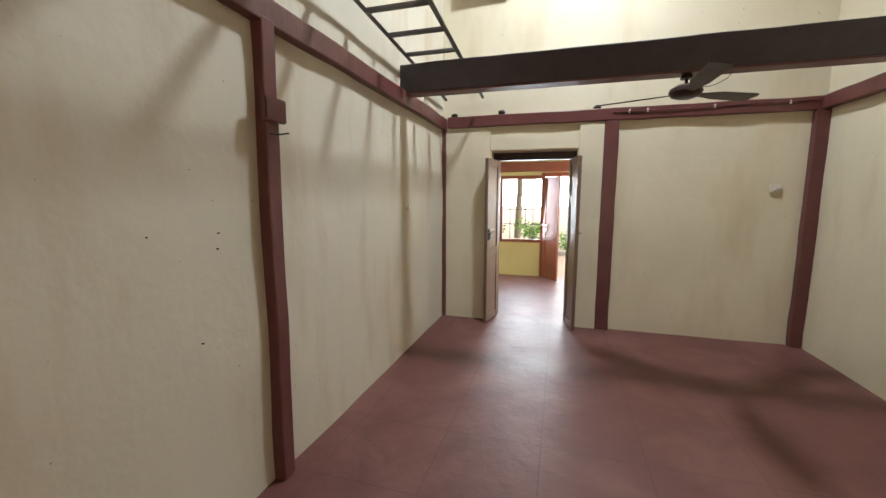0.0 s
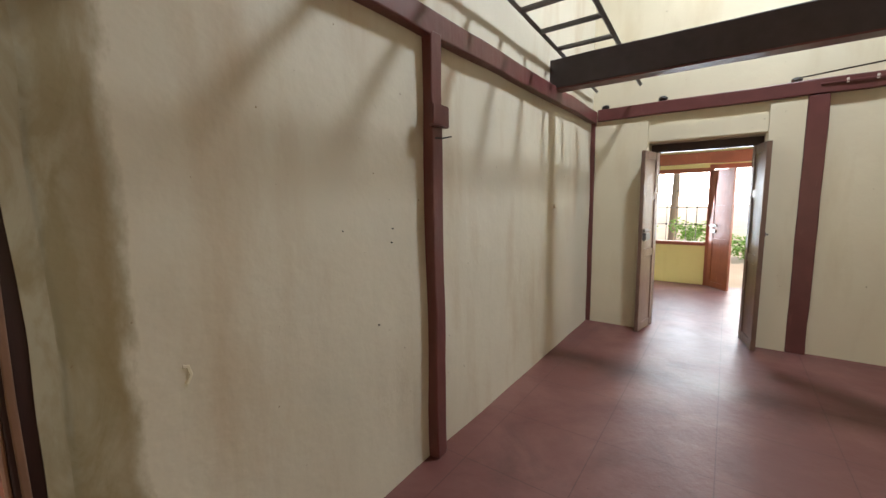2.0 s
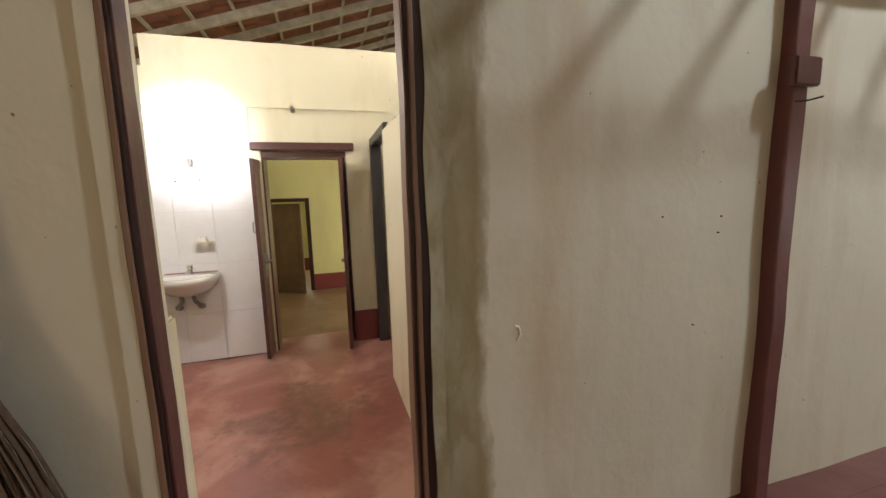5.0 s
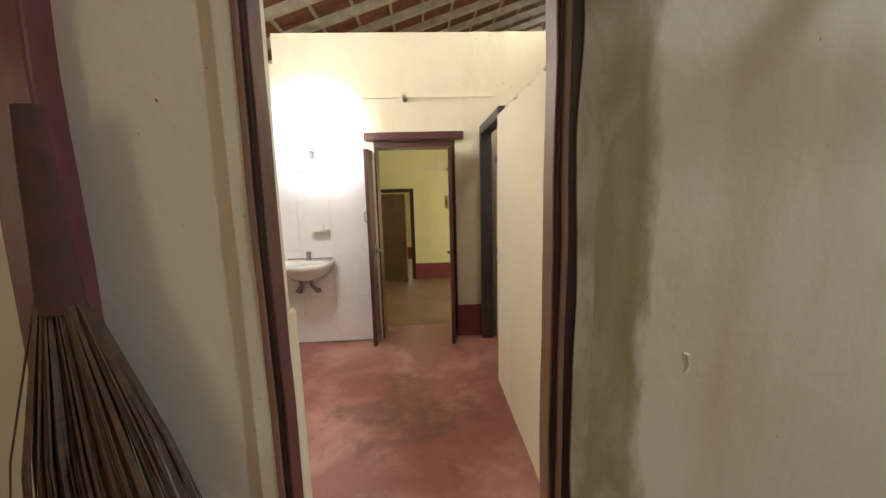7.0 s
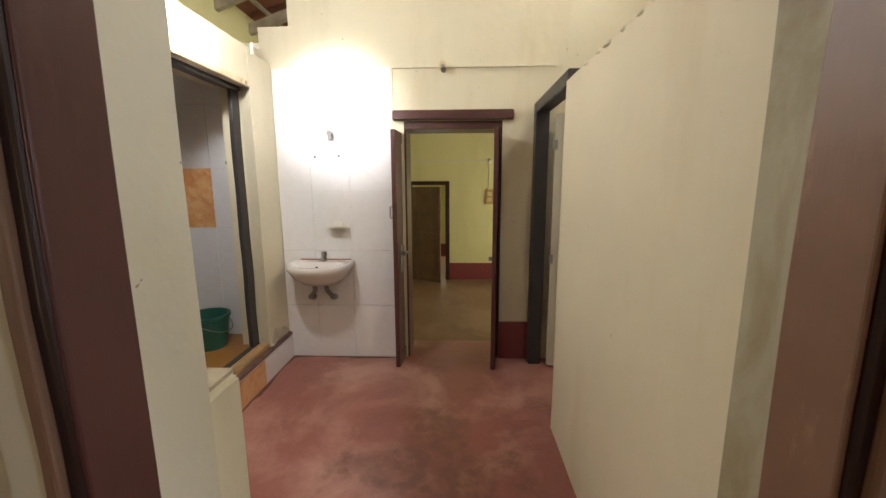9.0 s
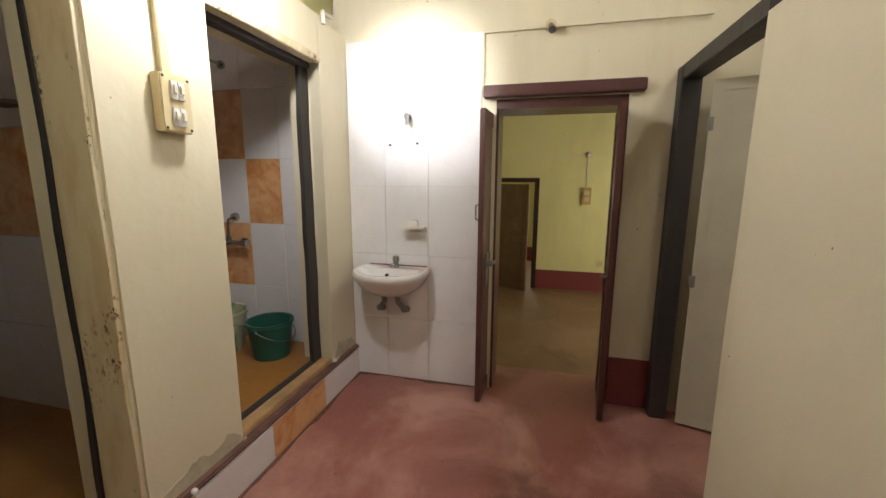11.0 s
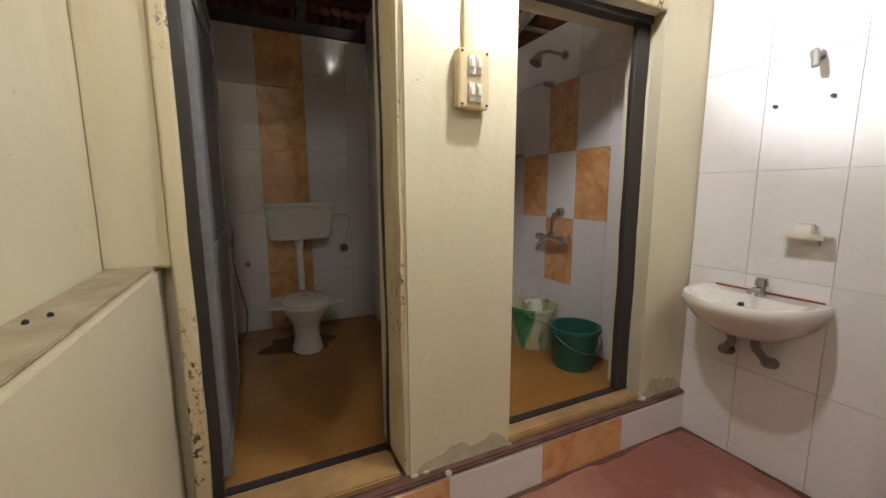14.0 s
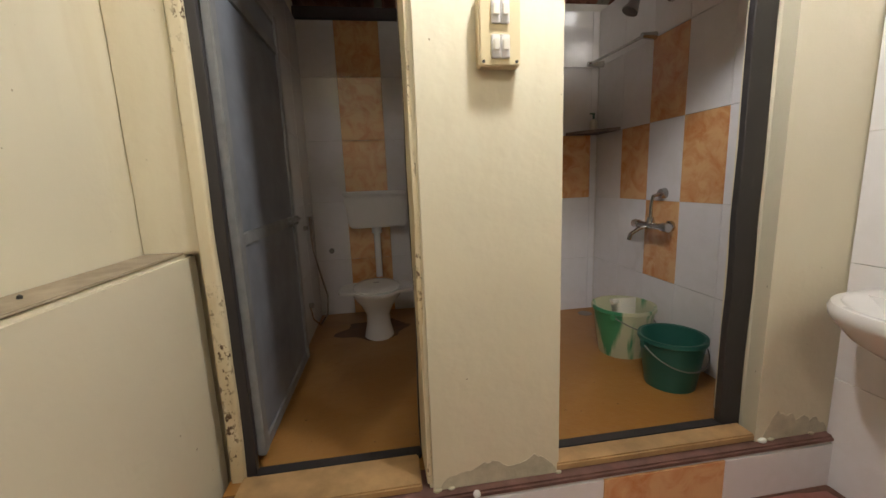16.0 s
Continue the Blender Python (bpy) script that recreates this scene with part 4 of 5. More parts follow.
bm = B((-8.34, -8.325, -1.4, 1.6, 1.88, 1.895), (-8.34, -8.325, 0.27, 0.285, 1.38, 1.88))
bmesh.ops.create_uvsphere(bm, u_segments=12, v_segments=8, radius=0.045, matrix=Matrix.Translation((-8.33, 0.278, 1.89)))
tagged(link("conduit", bm, WHITE_PLASTIC), "cream conduit with round box on the yellow wall", "conduit")
sock = tagged(link("wall_socket", B((-8.34, -8.322, 0.50, 0.60, 0.10, 0.20), bevel=0.004), SWITCH_CREAM), "small cream wall socket above the dado", "socket")

# ---- bathroom front ----
switch = thing("switch_board", "cream board with four switches on the pier", "switch board")
switch.location = (-2.846, SOUTH, 1.735)
part("plate", B((-0.062, 0.062, 0, 0.045, -0.10, 0.10), bevel=0.004), SWITCH_CREAM, switch)
for z in (-0.048, 0.045):
    for x in (-0.014, 0.014):
        s = part("switch", B((x - 0.013, x + 0.013, 0.045, 0.054, z - 0.032, z + 0.032), bevel=0.002), CERAMIC, switch)
        part("rocker", B((x - 0.009, x + 0.009, 0.054, 0.062, z - 0.012, z + 0.018), bevel=0.002), WHITE_PLASTIC, s)
for x in (-0.05, 0.05):
    for z in (-0.088, 0.088):
        part("screw", rod(bmesh.new(), (x, 0.044, z), (x, 0.047, z), 0.005, seg=8), BLACK, switch)
tagged(link("conduit", B((-2.856, -2.818, SOUTH, SOUTH + 0.02, 1.835, 2.57), bevel=0.003), SWITCH_CREAM), "cream plastic conduit up the pier", "conduit")
bm = bmesh.new()
tube(bm, [(-3.95, SOUTH + 0.012, 2.40), (-3.95, SOUTH + 0.012, 2.47), (-4.05, SOUTH + 0.012, 2.47)], 0.012)
tagged(link("conduit", bm, WHITE_PLASTIC), "bent white pipe on top of the wall", "conduit")



def peeling_wood(name, paint, bare, pit):
    """Old paint over wood: bare tan patches and clusters of dark eaten pits."""
    k = Mat(name, 0.65)
    base = k.mix(k.ramp(k.noise(7, 5, (1, 1, 0.35), 0.6), 0.46, 0.60), paint, bare)
    cluster = k.ramp(k.noise(6.5, 3, (1, 1, 0.6)), 0.52, 0.62)
    holes = k.ramp(k.noise(62, 4, (1, 1, 0.7), 0.6), 0.55, 0.59)
    both = k.n("ShaderNodeMath")
    both.operation = "MULTIPLY"
    k.l(cluster, both.inputs[0])
    k.l(holes, both.inputs[1])
    k.colour(k.mix(both.outputs[0], base, pit))
    k.bump(both.outputs[0], -0.9, 0.006)
    k.bump(k.noise(16, 5, (1, 1, 0.3)), 0.35, 0.01)
    return k.m


ROTTEN = peeling_wood("peeling_cream_wood", (0.64, 0.56, 0.38), (0.56, 0.45, 0.27), (0.10, 0.055, 0.025))
TAN = plain("tan_worn_sill", (0.50, 0.31, 0.14), 0.5, vary=0.4, scale=9, bump=0.3)

# plinth tiles
plinth_face = setting("plinth_tiles_backing", B((-4.245, -1.83, SOUTH + 0.022, SOUTH + 0.026, 0.0, 0.20)), GROUT, "tiled face of the bathroom plinth", "tiles")
marks = [-1.84, -2.32, -2.75, -3.23, -3.74, -4.24]
for i in range(5):
    a, b = marks[i], marks[i + 1]
    tile(plinth_face, (a, SOUTH + 0.026, 0.004), 180, a - b, 0.19, ORANGE_TILE if i % 2 else WHITE_TILE).matrix_world = pose(b, SOUTH + 0.026, 0.004)
bm = bmesh.new()
bmesh.ops.create_icosphere(bm, subdivisions=2, radius=0.014, matrix=Matrix.Translation((-2.745, SOUTH + 0.036, 0.222)))
tagged(link("plaster_drop", bm, CERAMIC), "white drop of plaster on the plinth edge", "plaster")


def bath_door(name, west, east, front, head, label):
    """A black door frame; west and east: (x0, x1, y) of its jambs; front: the y of its front; with a dark threshold and a tan sill."""
    f = thing(name, label, "door frame")
    f["kind"] = "structure"
    for x0, x1, y in (west, east):
        timber("jamb", (x0, x1, y - 0.03, y, BATH_FLOOR, head), "", f, BLACK_FRAME, 0.004)
    x0, x1 = west[0], east[1]
    timber("head", (x0, x1, front - 0.075, front, head, head + 0.05), "", f, BLUE_GREY if head > 2.18 else BLACK_FRAME)
    part("threshold", B((west[1], east[0], front - 0.05, front, BATH_FLOOR, BATH_FLOOR + 0.026), bevel=0.004), BLACK_FRAME, f)
    part("sill", B((west[0] + 0.03, east[1], front + 0.002, SOUTH - 0.002, BATH_FLOOR - 0.002, BATH_FLOOR + 0.03), bevel=0.006), TAN, f, "tan worn sill")
    return f


f1 = bath_door("door_6", (-2.588, -2.572, -1.95), (-1.948, -1.908, -1.965), -1.93, 2.2, "black timber frame of the toilet door")
timber("casing", (-1.912, -1.862, -1.985, -1.94, 0.22, 2.45), "", f1, ROTTEN)
timber("casing", (-2.592, -2.574, -1.945, SOUTH - 0.012, 0.25, 2.62), "", f1, ROTTEN, 0.003)
f2 = bath_door("door_7", (-3.935, -3.838, -1.865), (-3.075, -3.045, -1.865), -1.85, 2.15, "black timber frame of the shower door")
timber("casing", (-3.90, -3.06, SOUTH - 0.02, SOUTH + 0.012, 2.165, 2.21), "", f2, ROTTEN)

PATCH = plain("grey_damp_plaster", (0.58, 0.525, 0.39), 0.8, vary=0.3, scale=14, bump=0.5)


def damp_patch(x0, x1, z0, z1, y, seed):
    """A thin ragged coat of damp cement low on the wall."""
    bm = bmesh.new()
    n = 48
    top = []
    for i in range(n + 1):
        u = i / n
        swell = 0.5 + 0.45 * noise.noise(Vector((u * 3.2, seed, 0))) + 0.16 * noise.noise(Vector((u * 9, seed, 3))) + 0.06 * noise.noise(Vector((u * 26, seed, 7)))
        top.append((x0 + (x1 - x0) * u, z0 + (z1 - z0) * swell * min(1, 5 * u, 5 * (1 - u)) ** 0.6))
    outline = [(x0, z0)] + [(x, max(z0 + 0.004, z)) for x, z in top[1:-1]] + [(x1, z0)]
    front = [bm.verts.new((x, y + 0.0018, z)) for x, z in outline]
    back_row = [bm.verts.new((x, y - 0.004, z)) for x, z in outline]
    bm.faces.new(front)
    for i in range(len(front)):
        k = (i + 1) % len(front)
        bm.faces.new((front[i], front[k], back_row[k], back_row[i]))
    setting("trim_damp_patch", bm, PATCH, "grey damp cement patch low on the wall", "patch")


damp_patch(-3.06, -2.62, 0.23, 0.36, SOUTH, 5.2)
damp_patch(-4.24, -3.93, 0.23, 0.40, SOUTH, 8.1)
for x, r in ((-3.93, 0.013), (-3.97, 0.009), (-4.16, 0.008), (-3.06, 0.008), (-2.66, 0.008), (-2.61, 0.010)):
    bm = bmesh.new()
    bmesh.ops.create_icosphere(bm, subdivisions=2, radius=r)
    for v in bm.verts:
        v.co = Vector((v.co.x * 1.6, v.co.y, v.co.z * 0.8)) * (1 + 0.35 * noise.noise(v.co * 60 + Vector((x, 0, 0)))) + Vector((x, SOUTH + 0.006, 0.234))
    tagged(link("plaster_crumb", bm, PATCH if r < 0.012 else CERAMIC), "crumb of pale plaster on the plinth edge", "plaster", "crumbs along the plinth")

# niche pier beside the toilet door
setting("wall_niche_pier", B((-1.866, -1.68, -2.05, -1.955, 1.10, 2.6), bevel=0.008), CREAM, "cream plastered return beside the toilet door", "wall")
bm = B((-1.815, -1.69, -1.95, -0.76, 1.10, 1.108), bevel=0.003)
setting("trim_ledge", bm, plain("dusty_ledge", (0.44, 0.36, 0.25), 0.9, vary=0.35, scale=10, bump=0.4), "dusty grey ledge on the low wall", "ledge")
for y, dx in ((-1.42, 0.0), (-1.38, 0.02)):
    bm = bmesh.new()
    bmesh.ops.create_icosphere(bm, subdivisions=1, radius=0.006, matrix=Matrix.Translation((-1.75 + dx, y, 1.112)))
    tagged(link("plaster_crumb", bm, BLACK), "dark crumb lying on the ledge", "crumb", "crumbs on the ledge")

# ---- toilet ----
BR = [BATH_FLOOR, 0.70, 1.18, 1.66, 2.14, 2.55]
back = bpy.data.objects["wall_toilet_back"]
tiled(back, -3.852, "y", [-3.04, -2.86, -2.53, -2.19, -1.90], BR, 0, {(2, j) for j in range(5)})
side = bpy.data.objects["wall_between_baths"]
tiled(side, -3.04, "x", [-2.11, -2.46, -2.81, -3.16, -3.50, -3.84], [BATH_FLOOR, 0.70, 1.18, 1.71, 2.19], -90, {(2, 2)})
east = setting("tiled_toilet_side", B((-1.908, -1.90, -3.84, -2.13, BATH_FLOOR, 2.5)), GROUT, "white tiled side wall of the toilet", "tiles")
tiled(east, -1.908, "x", [-3.84, -3.50, -3.15, -2.80, -2.45, -2.13], BR, 90)
setting("beam_toilet", B((-3.04, -1.90, -3.98, -3.83, 2.555, 2.64), bevel=0.004), GREY_BEAM, "grey painted beam on the toilet wall", "beam")
# unseen wall, added to shut out the sky below the eaves
setting("wall_eaves", wall("y", -4.7, -4.55, -4.6, -1.5, -0.3, 2.5), CREAM, "unseen low outer wall added behind the bathrooms", "wall")

toilet = thing("toilet", "white ceramic toilet with closed winged seat", "toilet")
toilet.location = (-2.40, -3.30, BATH_FLOOR)
bm = bmesh.new()
lathe(bm, [(0.001, 0.0), (0.105, 0.0), (0.10, 0.03), (0.085, 0.10), (0.085, 0.17), (0.12, 0.24), (0.165, 0.30), (0.175, 0.335), (0.001, 0.335)], (0, 0, 0), 32, 1.0, 1.25)
bx(bm, -0.08, 0.08, -0.42, -0.10, 0.05, 0.30, 0.03)
part("pan", bm, CERAMIC, toilet, smooth=True)
bm = bmesh.new()
pts = []
for i in range(40):
    a = 2 * math.pi * i / 40
    pts.append((0.185 * math.cos(a), 0.235 * math.sin(a)))
slab(bm, pts, 0.337, 0.357)
for s in (-1, 1):
    slab(bm, [(s * 0.10, 0.16), (s * 0.25, 0.10), (s * 0.26, 0.07), (s * 0.25, -0.10), (s * 0.16, -0.17), (s * 0.08, -0.1)][:: s], 0.338, 0.356)
part("seat", bm, CERAMIC, toilet)
bm = bmesh.new()
lathe(bm, [(0.001, 0.385), (0.10, 0.383), (0.15, 0.376), (0.165, 0.366), (0.165, 0.358), (0.001, 0.358)], (0, 0, 0), 36, 1.0, 1.28)
lid = part("lid", bm, CERAMIC, toilet, smooth=True)
part("lid_badge", B((-0.02, 0.02, -0.03, 0.0, 0.384, 0.3865)), STEEL, lid)

cistern = thing("cistern", "white plastic flush cistern on the tiled wall", "cistern")
cistern.location = (-2.435, -3.842, 0.97)
bm = bmesh.new()
low = [(-0.225, 0.0), (0.225, 0.0), (0.225, 0.13), (0.17, 0.175), (-0.17, 0.175), (-0.225, 0.13)]
top = [(x * 1.14, y * 1.1) for x, y in low]
a = [bm.verts.new((x, y, 0.0)) for x, y in low]
m1 = [bm.verts.new((x * 1.03, y * 1.03, 0.03)) for x, y in low]
b = [bm.verts.new((x, y, 0.25)) for x, y in top]
bm.faces.new(a[::-1])
bm.faces.new(b)
for p, q in ((a, m1), (m1, b)):
    for i in range(6):
        bm.faces.new((p[i], p[(i + 1) % 6], q[(i + 1) % 6], q[i]))
bmesh.ops.bevel(bm, geom=bm.edges[:], offset=0.012, segments=3, affect="EDGES")
part("tank", bm, CERAMIC, cistern, smooth=True)
bm = bmesh.new()
slab(bm, [(x * 1.17, y * 1.13) for x, y in low], 0.25, 0.29)
bmesh.ops.bevel(bm, geom=bm.edges[:], offset=0.01, segments=3, affect="EDGES")
part("cover", bm, CERAMIC, cistern, smooth=True)
part("badge", B((0.17, 0.20, 0.165, 0.172, 0.205, 0.222)), BLUE_GREY, cistern)
part("lever", B((-0.215, -0.185, 0.165, 0.185, 0.21, 0.225), bevel=0.003), CERAMIC, cistern)
part("flush_pipe", rod(bmesh.new(), (0.015, 0.10, 0.0), (0.015, 0.16, -0.40), 0.026), CERAMIC, cistern, smooth=True)
part("flush_nut", rod(bmesh.new(), (0.015, 0.10, -0.05), (0.015, 0.10, 0.0), 0.04), CERAMIC, cistern)
bm = bmesh.new()
tube(bm, [(-0.22, 0.09, 0.20), (-0.30, 0.07, 0.205), (-0.38, 0.05, 0.20), (-0.42, 0.04, 0.15), (-0.41, 0.035, 0.08), (-0.36, 0.03, -0.04), (-0.35, 0.03, -0.09)], 0.013)
part("inlet_hose", bm, CERAMIC, cistern, "thin pale water hose", True)
bm = bmesh.new()
rod(bm, (-0.35, 0.0, -0.10), (-0.35, 0.05, -0.10), 0.034)
rod(bm, (-0.35, 0.05, -0.10), (-0.35, 0.075, -0.10), 0.018)
part("stop_valve", bm, CHROME, cistern, smooth=True)

spray = thing("health_faucet", "chrome hand spray with hanging hose", "hand spray")
bm = bmesh.new()
rod(bm, (-1.916, -3.42, 1.02), (-1.96, -3.42, 1.02), 0.016)
rod(bm, (-1.96, -3.42, 0.98), (-1.965, -3.40, 1.10), 0.012, 0.02)
part("nozzle", bm, CHROME, spray, smooth=True)
bm = bmesh.new()
tube(bm, [(-1.96, -3.42, 0.98), (-1.965, -3.44, 0.85), (-1.99, -3.50, 0.66), (-2.02, -3.55, 0.48), (-2.01, -3.53, 0.34), (-1.97, -3.44, 0.29), (-1.93, -3.38, 0.36), (-1.918, -3.36, 0.46)], 0.007)
part("hose", bm, CHROME, spray, smooth=True)
part("wall_valve", rod(bmesh.new(), (-1.916, -3.36, 0.47), (-1.95, -3.36, 0.47), 0.018), CHROME, spray)
bm = bmesh.new()
rod(bm, (-2.04, -3.844, 0.78), (-2.04, -3.83, 0.78), 0.022)
tagged(link("pipe_cap", bm, STEEL), "small capped pipe in the white tiles", "pipe cap")
bm = bmesh.new()
slab(bm, [(0, 0), (0.0, -0.2), (-0.03, -0.2), (-0.12, -0.16), (-0.16, -0.08), (-0.15, 0)][::-1], 0, 0.018)
shelf = tagged(link("toilet_shelf", bm, CEMENT), "small rounded grey stone shelf on the toilet wall", "shelf")
shelf.matrix_world = pose(-3.031, -2.93, 1.80, 0, 0, 180)

# toilet door leaf, swung in along the side wall
leaf = thing("toilet_door_leaf", "open blue-grey sheet metal door with a bolt", "door")
leaf.matrix_world = pose(-1.956, -2.005, BATH_FLOOR + 0.05, 0, 0, -90.5)
part("sheet", B((0.03, 0.88, -0.005, 0.005, 0.03, 1.88)), BLUE_GREY, leaf)
for a, b in ((0, 0.055), (0.855, 0.91)):
    part("stile", B((a, b, -0.016, 0.016, 0, 1.92), bevel=0.004), EDGE_GREY, leaf)
for z in (0, 0.82, 1.72, 1.87):
    part("rail", B((0.055, 0.855, -0.014, 0.014, z, z + 0.05), bevel=0.004), EDGE_GREY, leaf)
bm = bmesh.new()
rod(bm, (0.68, -0.026, 0.845), (0.95, -0.026, 0.845), 0.01, seg=10)
bx(bm, 0.72, 0.75, -0.036, -0.014, 0.82, 0.87, 0.003)
bx(bm, 0.86, 0.89, -0.036, -0.014, 0.82, 0.87, 0.003)
part("bolt", bm, STEEL, leaf, "rusty steel sliding bolt")

# ---- shower ----
west = bpy.data.objects["wall_shower_west"]
COLS = [-1.98, -2.265, -2.555, -2.845, -3.13, -3.45]
SR = [BATH_FLOOR, 0.66, 1.145, 1.62, 2.11, 2.5]
tiled(west, -4.162, "x", COLS, SR, -90, {(2, 3), (1, 2), (3, 2), (2, 1)})
sback = bpy.data.objects["wall_shower_back"]
tiled(sback, -3.462, "y", [-4.15, -4.10, -3.80, -3.46, -3.11], SR, 0, {(1, 2)})
SX = -4.154

mixer = thing("wall_mixer", "chrome wall mixer tap with bend pipe", "mixer tap")
mixer.location = (SX, -2.69, 1.0)
bm = bmesh.new()
for y in (0.085, -0.085):
    rod(bm, (0, y, 0), (0.02, y, 0), 0.032)
    rod(bm, (0.02, y, 0), (0.075, y, 0), 0.016)
rod(bm, (0.075, -0.11, 0), (0.075, 0.11, 0), 0.02)
for y in (0.13, -0.13):
    rod(bm, (0.075, y - 0.025, 0), (0.075, y + 0.025, 0), 0.026, seg=8)
rod(bm, (0.075, 0, 0), (0.075, 0, 0.05), 0.018)
part("body", bm, CHROME, mixer, smooth=True)
bm = bmesh.new()
tube(bm, [(0.085, -0.02, -0.01), (0.13, -0.02, -0.015), (0.19, -0.02, -0.05), (0.20, -0.02, -0.085)], 0.012)
part("spout", bm, CHROME, mixer, smooth=True)
bm = bmesh.new()
tube(bm, [(0.075, 0, 0.05), (0.075, 0, 0.13), (0.065, 0.0, 0.175), (0.02, 0.01, 0.19)], 0.010)
rod(bm, (0, 0.012, 0.19), (0.03, 0.012, 0.19), 0.034, 0.028)
part("bend_pipe", bm, CHROME, mixer, smooth=True)

shower = thing("shower_head", "small chrome shower head on a bent arm", "shower head")
bm = bmesh.new()
rod(bm, (SX, -2.69, 2.28), (SX + 0.02, -2.69, 2.28), 0.03)
tube(bm, [(SX + 0.02, -2.69, 2.28), (SX + 0.14, -2.70, 2.29), (SX + 0.22, -2.71, 2.27)], 0.011)
part("arm", bm, CHROME, shower, smooth=True)
bm = bmesh.new()
rod(bm, (SX + 0.21, -2.71, 2.275), (SX + 0.25, -2.715, 2.20), 0.018, 0.045)
part("head", bm, STEEL, shower, smooth=True)

rail_bar = thing("towel_rail", "chrome towel rail in the shower corner", "towel rail")
bm = bmesh.new()
rod(bm, (SX + 0.07, -2.83, 2.12), (SX + 0.10, -3.40, 2.12), 0.009)
part("bar", bm, CHROME, rail_bar, smooth=True)
for p, q in (((SX, -2.83, 2.12), (SX + 0.09, -2.83, 2.12)), ((SX, -3.40, 2.12), (SX + 0.12, -3.40, 2.12))):
    part("mount", rod(bmesh.new(), p, q, 0.024, 0.017), CHROME, rail_bar, smooth=True)

bm = bmesh.new()
slab(bm, [(SX, -3.452), (SX + 0.26, -3.452), (SX + 0.19, -3.33), (SX, -3.15)], 1.62, 1.64)
tagged(link("corner_shelf", bm, CEMENT), "grey stone corner shelf in the shower", "shelf")
bottle = thing("soap_bottle", "small clear pump bottle on the shelf", "bottle")
bottle.location = (SX + 0.08, -3.37, 1.64)
part("body", lathe(bmesh.new(), [(0.001, 0), (0.025, 0), (0.027, 0.01), (0.027, 0.07), (0.012, 0.085), (0.001, 0.085)], (0, 0, 0), 16), WHITE_PLASTIC, bottle, smooth=True)
bm = rod(bmesh.new(), (0, 0, 0.085), (0, 0, 0.125), 0.008)
bx(bm, -0.006, 0.03, -0.006, 0.006, 0.12, 0.13)
part("pump", bm, GREEN_PLASTIC, bottle)


def bucket(name, at, r0, r1, h, material, label):
    """A tapered bucket with a rolled rim and a wire handle hanging down."""
    b = thing(name, label, "bucket")
    b.location = at
    bm = bmesh.new()
    lathe(bm, [(0.001, 0.006), (r0 - 0.004, 0.006), (r1 - 0.005, h - 0.002), (r1 + 0.008, h), (r1 + 0.010, h - 0.02), (r1, h - 0.026), (r0, 0.0), (0.001, 0.0)], (0, 0, 0), 36)
    part("pail", bm, material, b, smooth=True)
    bm = bmesh.new()
    pts = []
    for i in range(15):
        a = math.pi * i / 14
        pts.append(((r1 + 0.012) * math.cos(a), (r1 + 0.014) * math.sin(a), h - 0.03 - 0.10 * math.sin(a)))
    tube(bm, pts, 0.0035, 6)
    part("handle", bm, STEEL, b, smooth=True)
    for s in (-1, 1):
        part("lug", B((s * (r1 + 0.008) - 0.012, s * (r1 + 0.008) + 0.012, -0.015, 0.015, h - 0.05, h - 0.018), bevel=0.003), material, b)
    return b


stripes = Mat("cream_green_streaked_plastic", 0.4)
stripes.colour(stripes.mix(stripes.ramp(stripes.noise(9, 3, (1, 1, 0.12)), 0.54, 0.62), (0.50, 0.50, 0.33), (0.05, 0.24, 0.11)))
bucket("bucket", (-3.905, -2.245, BATH_FLOOR), 0.118, 0.152, 0.265, GREEN_PLASTIC, "dark green plastic bucket on the ochre floor")
cream_bucket = bucket("bucket", (-3.90, -2.655, BATH_FLOOR), 0.135, 0.175, 0.30, stripes.m, "cream and green streaked bucket holding a mug")
cream_bucket.rotation_euler = (0, 0, radians(40))
mug = thing("bath_mug", "pale green plastic mug in the bucket", "mug")
mug.location = (-3.90, -2.64, BATH_FLOOR + 0.235)
mug.rotation_euler = (radians(14), radians(-10), 0.6)
bm = bmesh.new()
lathe(bm, [(0.001, 0.0), (0.06, 0.0), (0.075, 0.10), (0.07, 0.10), (0.056, 0.006), (0.001, 0.006)], (0, 0, 0), 24)
part("cup", bm, WHITE_PLASTIC, mug, smooth=True)
bm = bmesh.new()
tube(bm, [(0.07, 0, 0.085), (0.12, 0, 0.09), (0.15, 0, 0.08)], 0.012)
part("grip", bm, WHITE_PLASTIC, mug, smooth=True)
bm = bmesh.new()
lathe(bm, [(0.001, 0.004), (0.05, 0.004), (0.055, 0.0)], (-4.02, -3.33, BATH_FLOOR + 0.001), 20)
tagged(link("floor_drain", bm, STEEL), "round grey drain grate in the shower floor", "drain")
bm = bmesh.new()
rod(bm, (SX, -2.10, 1.66), (SX + 0.03, -2.10, 1.66), 0.02)
tagged(link("wall_hook", bm, CHROME), "small chrome hook on the shower tiles", "hook")

# round roof tiles at the eaves over the bathrooms
for k in range(28):
    x = -4.3 + 0.088 * k
    bm = bmesh.new()
    rod(bm, (0, 0, 0), (0, 0.42, 0.14), 0.036, 0.042, 10)
    e = part("eave_tile", bm, TERRACOTTA, roof)
    e.matrix_world = pose(x, -4.25, 2.60 + 0.006 * (k % 3))

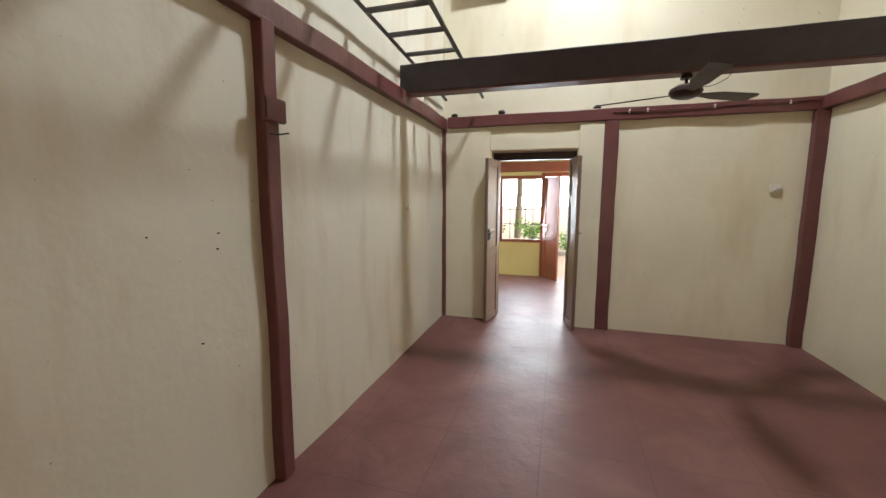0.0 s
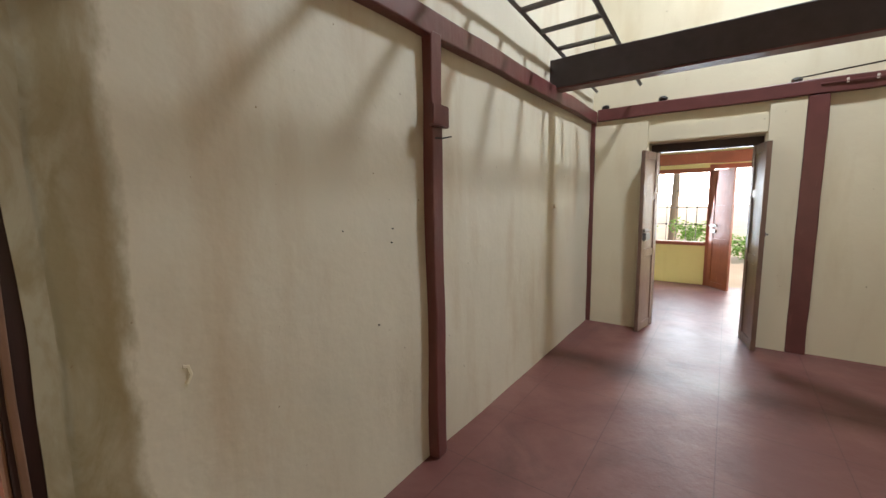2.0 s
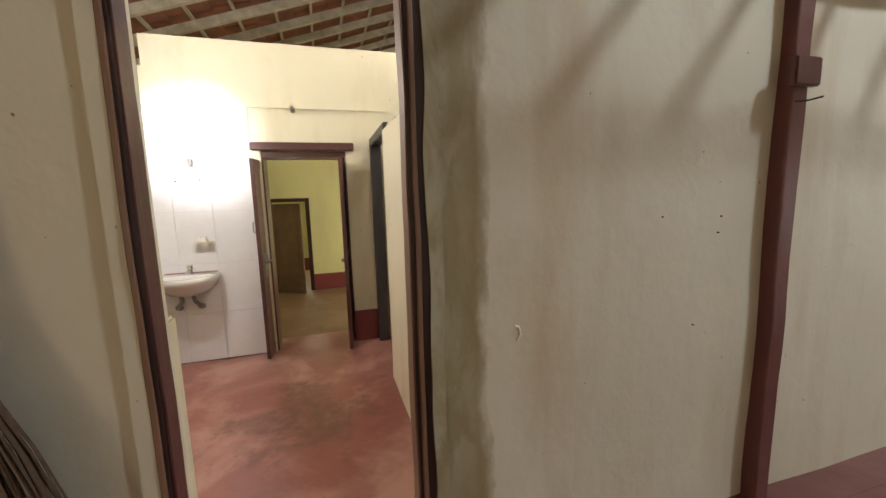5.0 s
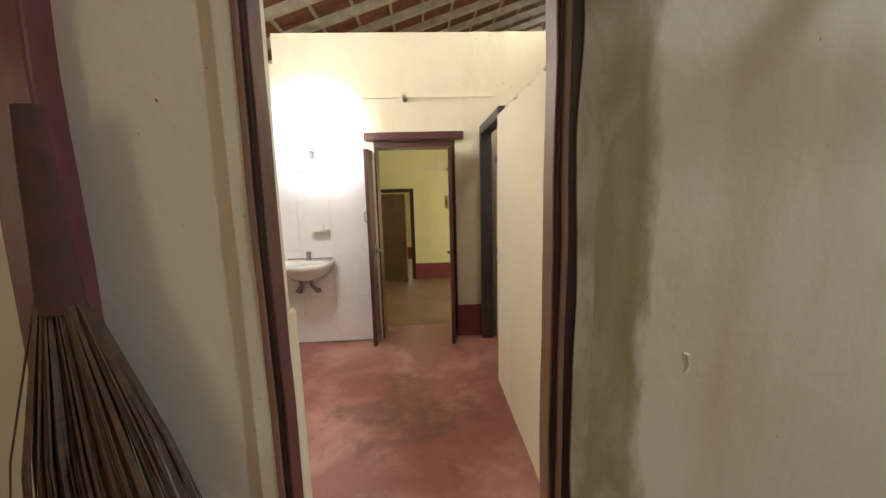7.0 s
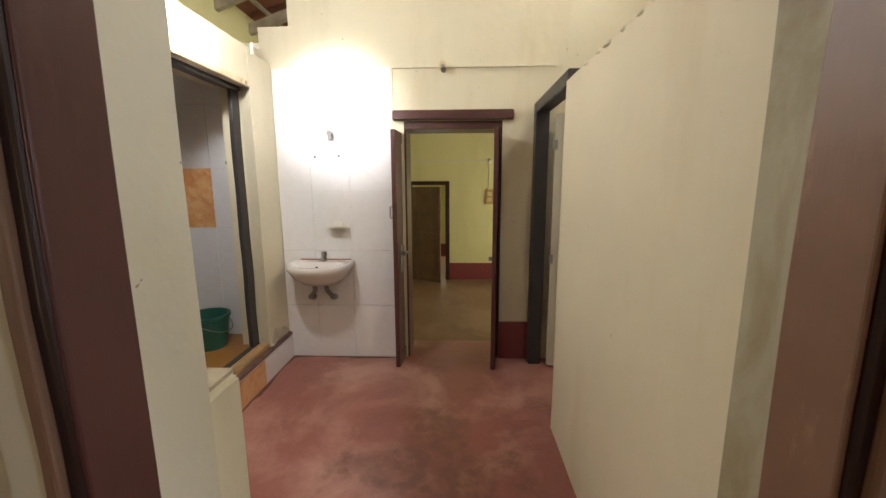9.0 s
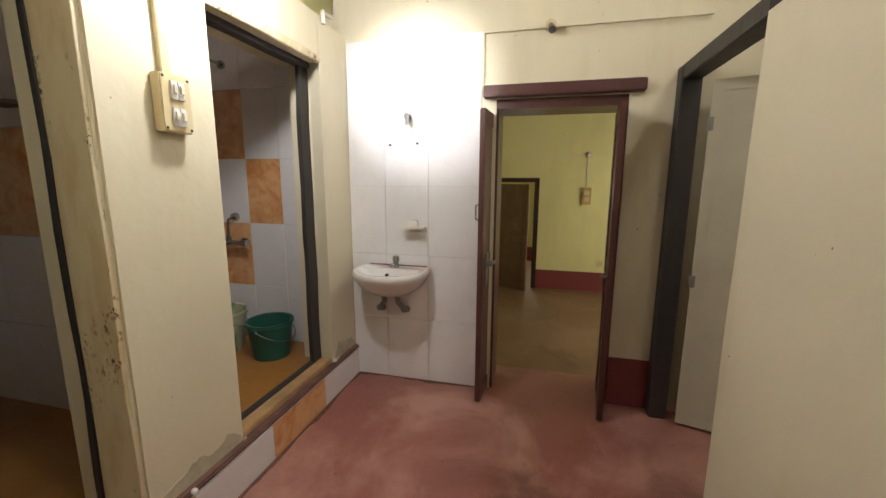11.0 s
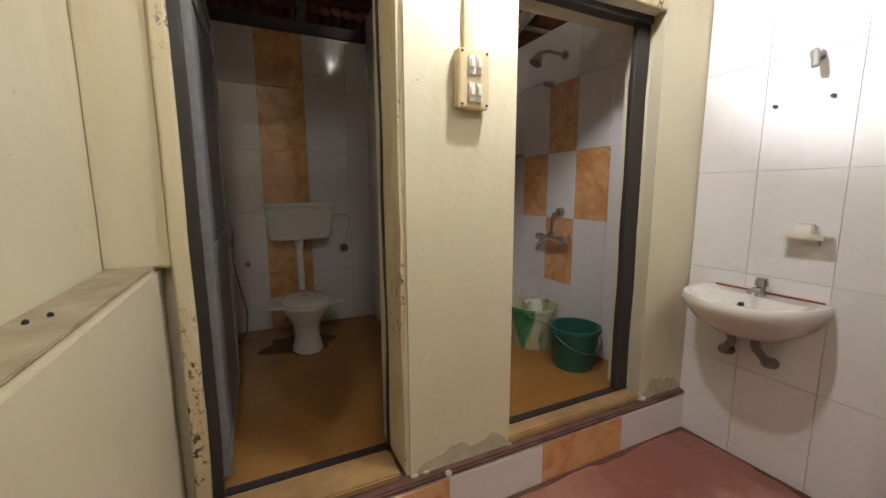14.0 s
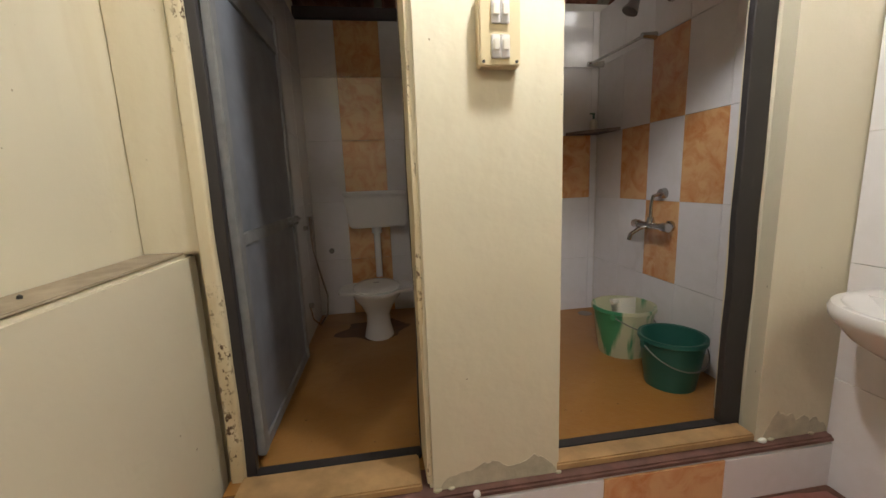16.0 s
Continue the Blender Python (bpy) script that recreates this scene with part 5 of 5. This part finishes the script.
# rough mortar along the partition's top
for k in range(9):
    x = -2.95 + 0.13 * k + random.uniform(-0.03, 0.03)
    bm = bmesh.new()
    bmesh.ops.create_icosphere(bm, subdivisions=2, radius=random.uniform(0.012, 0.024))
    for v in bm.verts:
        v.co = Vector((v.co.x * 1.8, v.co.y, v.co.z * 0.7)) * (1 + 0.4 * noise.noise(v.co * 50 + Vector((x, 0, 0)))) + Vector((x, 0.30, 2.028))
    tagged(link("mortar_lump", bm, CREAM), "rough cream mortar lump on the partition top", "mortar", "mortar along the partition")

# brown grime on the floor round the toilet's foot
GRIME = plain("brown_floor_grime", (0.13, 0.055, 0.02), 0.6, vary=0.5, scale=16, bump=0.2)
bm = bmesh.new()
ring = []
for i in range(48):
    a = 2 * math.pi * i / 48
    r = 0.20 + 0.09 * noise.noise(Vector((math.cos(a) * 1.4, math.sin(a) * 1.4, 2.0))) + 0.03 * noise.noise(Vector((math.cos(a) * 5, math.sin(a) * 5, 6.0)))
    ring.append(bm.verts.new((-2.36 + 1.25 * r * math.cos(a), -3.42 + r * math.sin(a), BATH_FLOOR + 0.0025)))
bm.faces.new(ring)
setting("floor_grime", bm, GRIME, "dark brown grime round the toilet foot", "stain")

# dirt along the foot of the tiled wall and of the plinth
DIRT = plain("brown_floor_dirt", (0.16, 0.075, 0.05), 0.8, vary=0.5, scale=20, bump=0.4)


def dirt_line(a, b, depth, seed):
    """A thin ragged strip of dirt on the floor from a to b, spreading to the strip's left side."""
    a, b = Vector((*a, 0)), Vector((*b, 0))
    along = (b - a).normalized()
    out = Vector((-along.y, along.x, 0))
    bm = bmesh.new()
    rows = []
    n = int((b - a).length / 0.03)
    for i in range(n + 1):
        p = a + (b - a) * i / n
        w = depth * max(0.12, 0.5 + 0.9 * noise.noise(p * 3.1 + Vector((seed, 0, 0))) + 0.4 * noise.noise(p * 11 + Vector((0, seed, 0))))
        rows.append([bm.verts.new(p + Vector((0, 0, 0.006))), bm.verts.new(p + out * w * 0.5 + Vector((0, 0, 0.004))), bm.verts.new(p + out * w + Vector((0, 0, 0.0008)))])
    for p, q in zip(rows, rows[1:]):
        bm.faces.new((p[0], p[1], q[1], q[0]))
        bm.faces.new((p[1], p[2], q[2], q[1]))
    setting("trim_floor_dirt", bm, DIRT, "brown dirt gathered along the foot of the wall", "dirt")


dirt_line((WEST + 0.016, -0.82), (WEST + 0.016, SOUTH + 0.04), 0.035, 3.0)
dirt_line((WEST + 0.02, SOUTH + 0.036), (-1.84, SOUTH + 0.036), 0.04, 7.0)
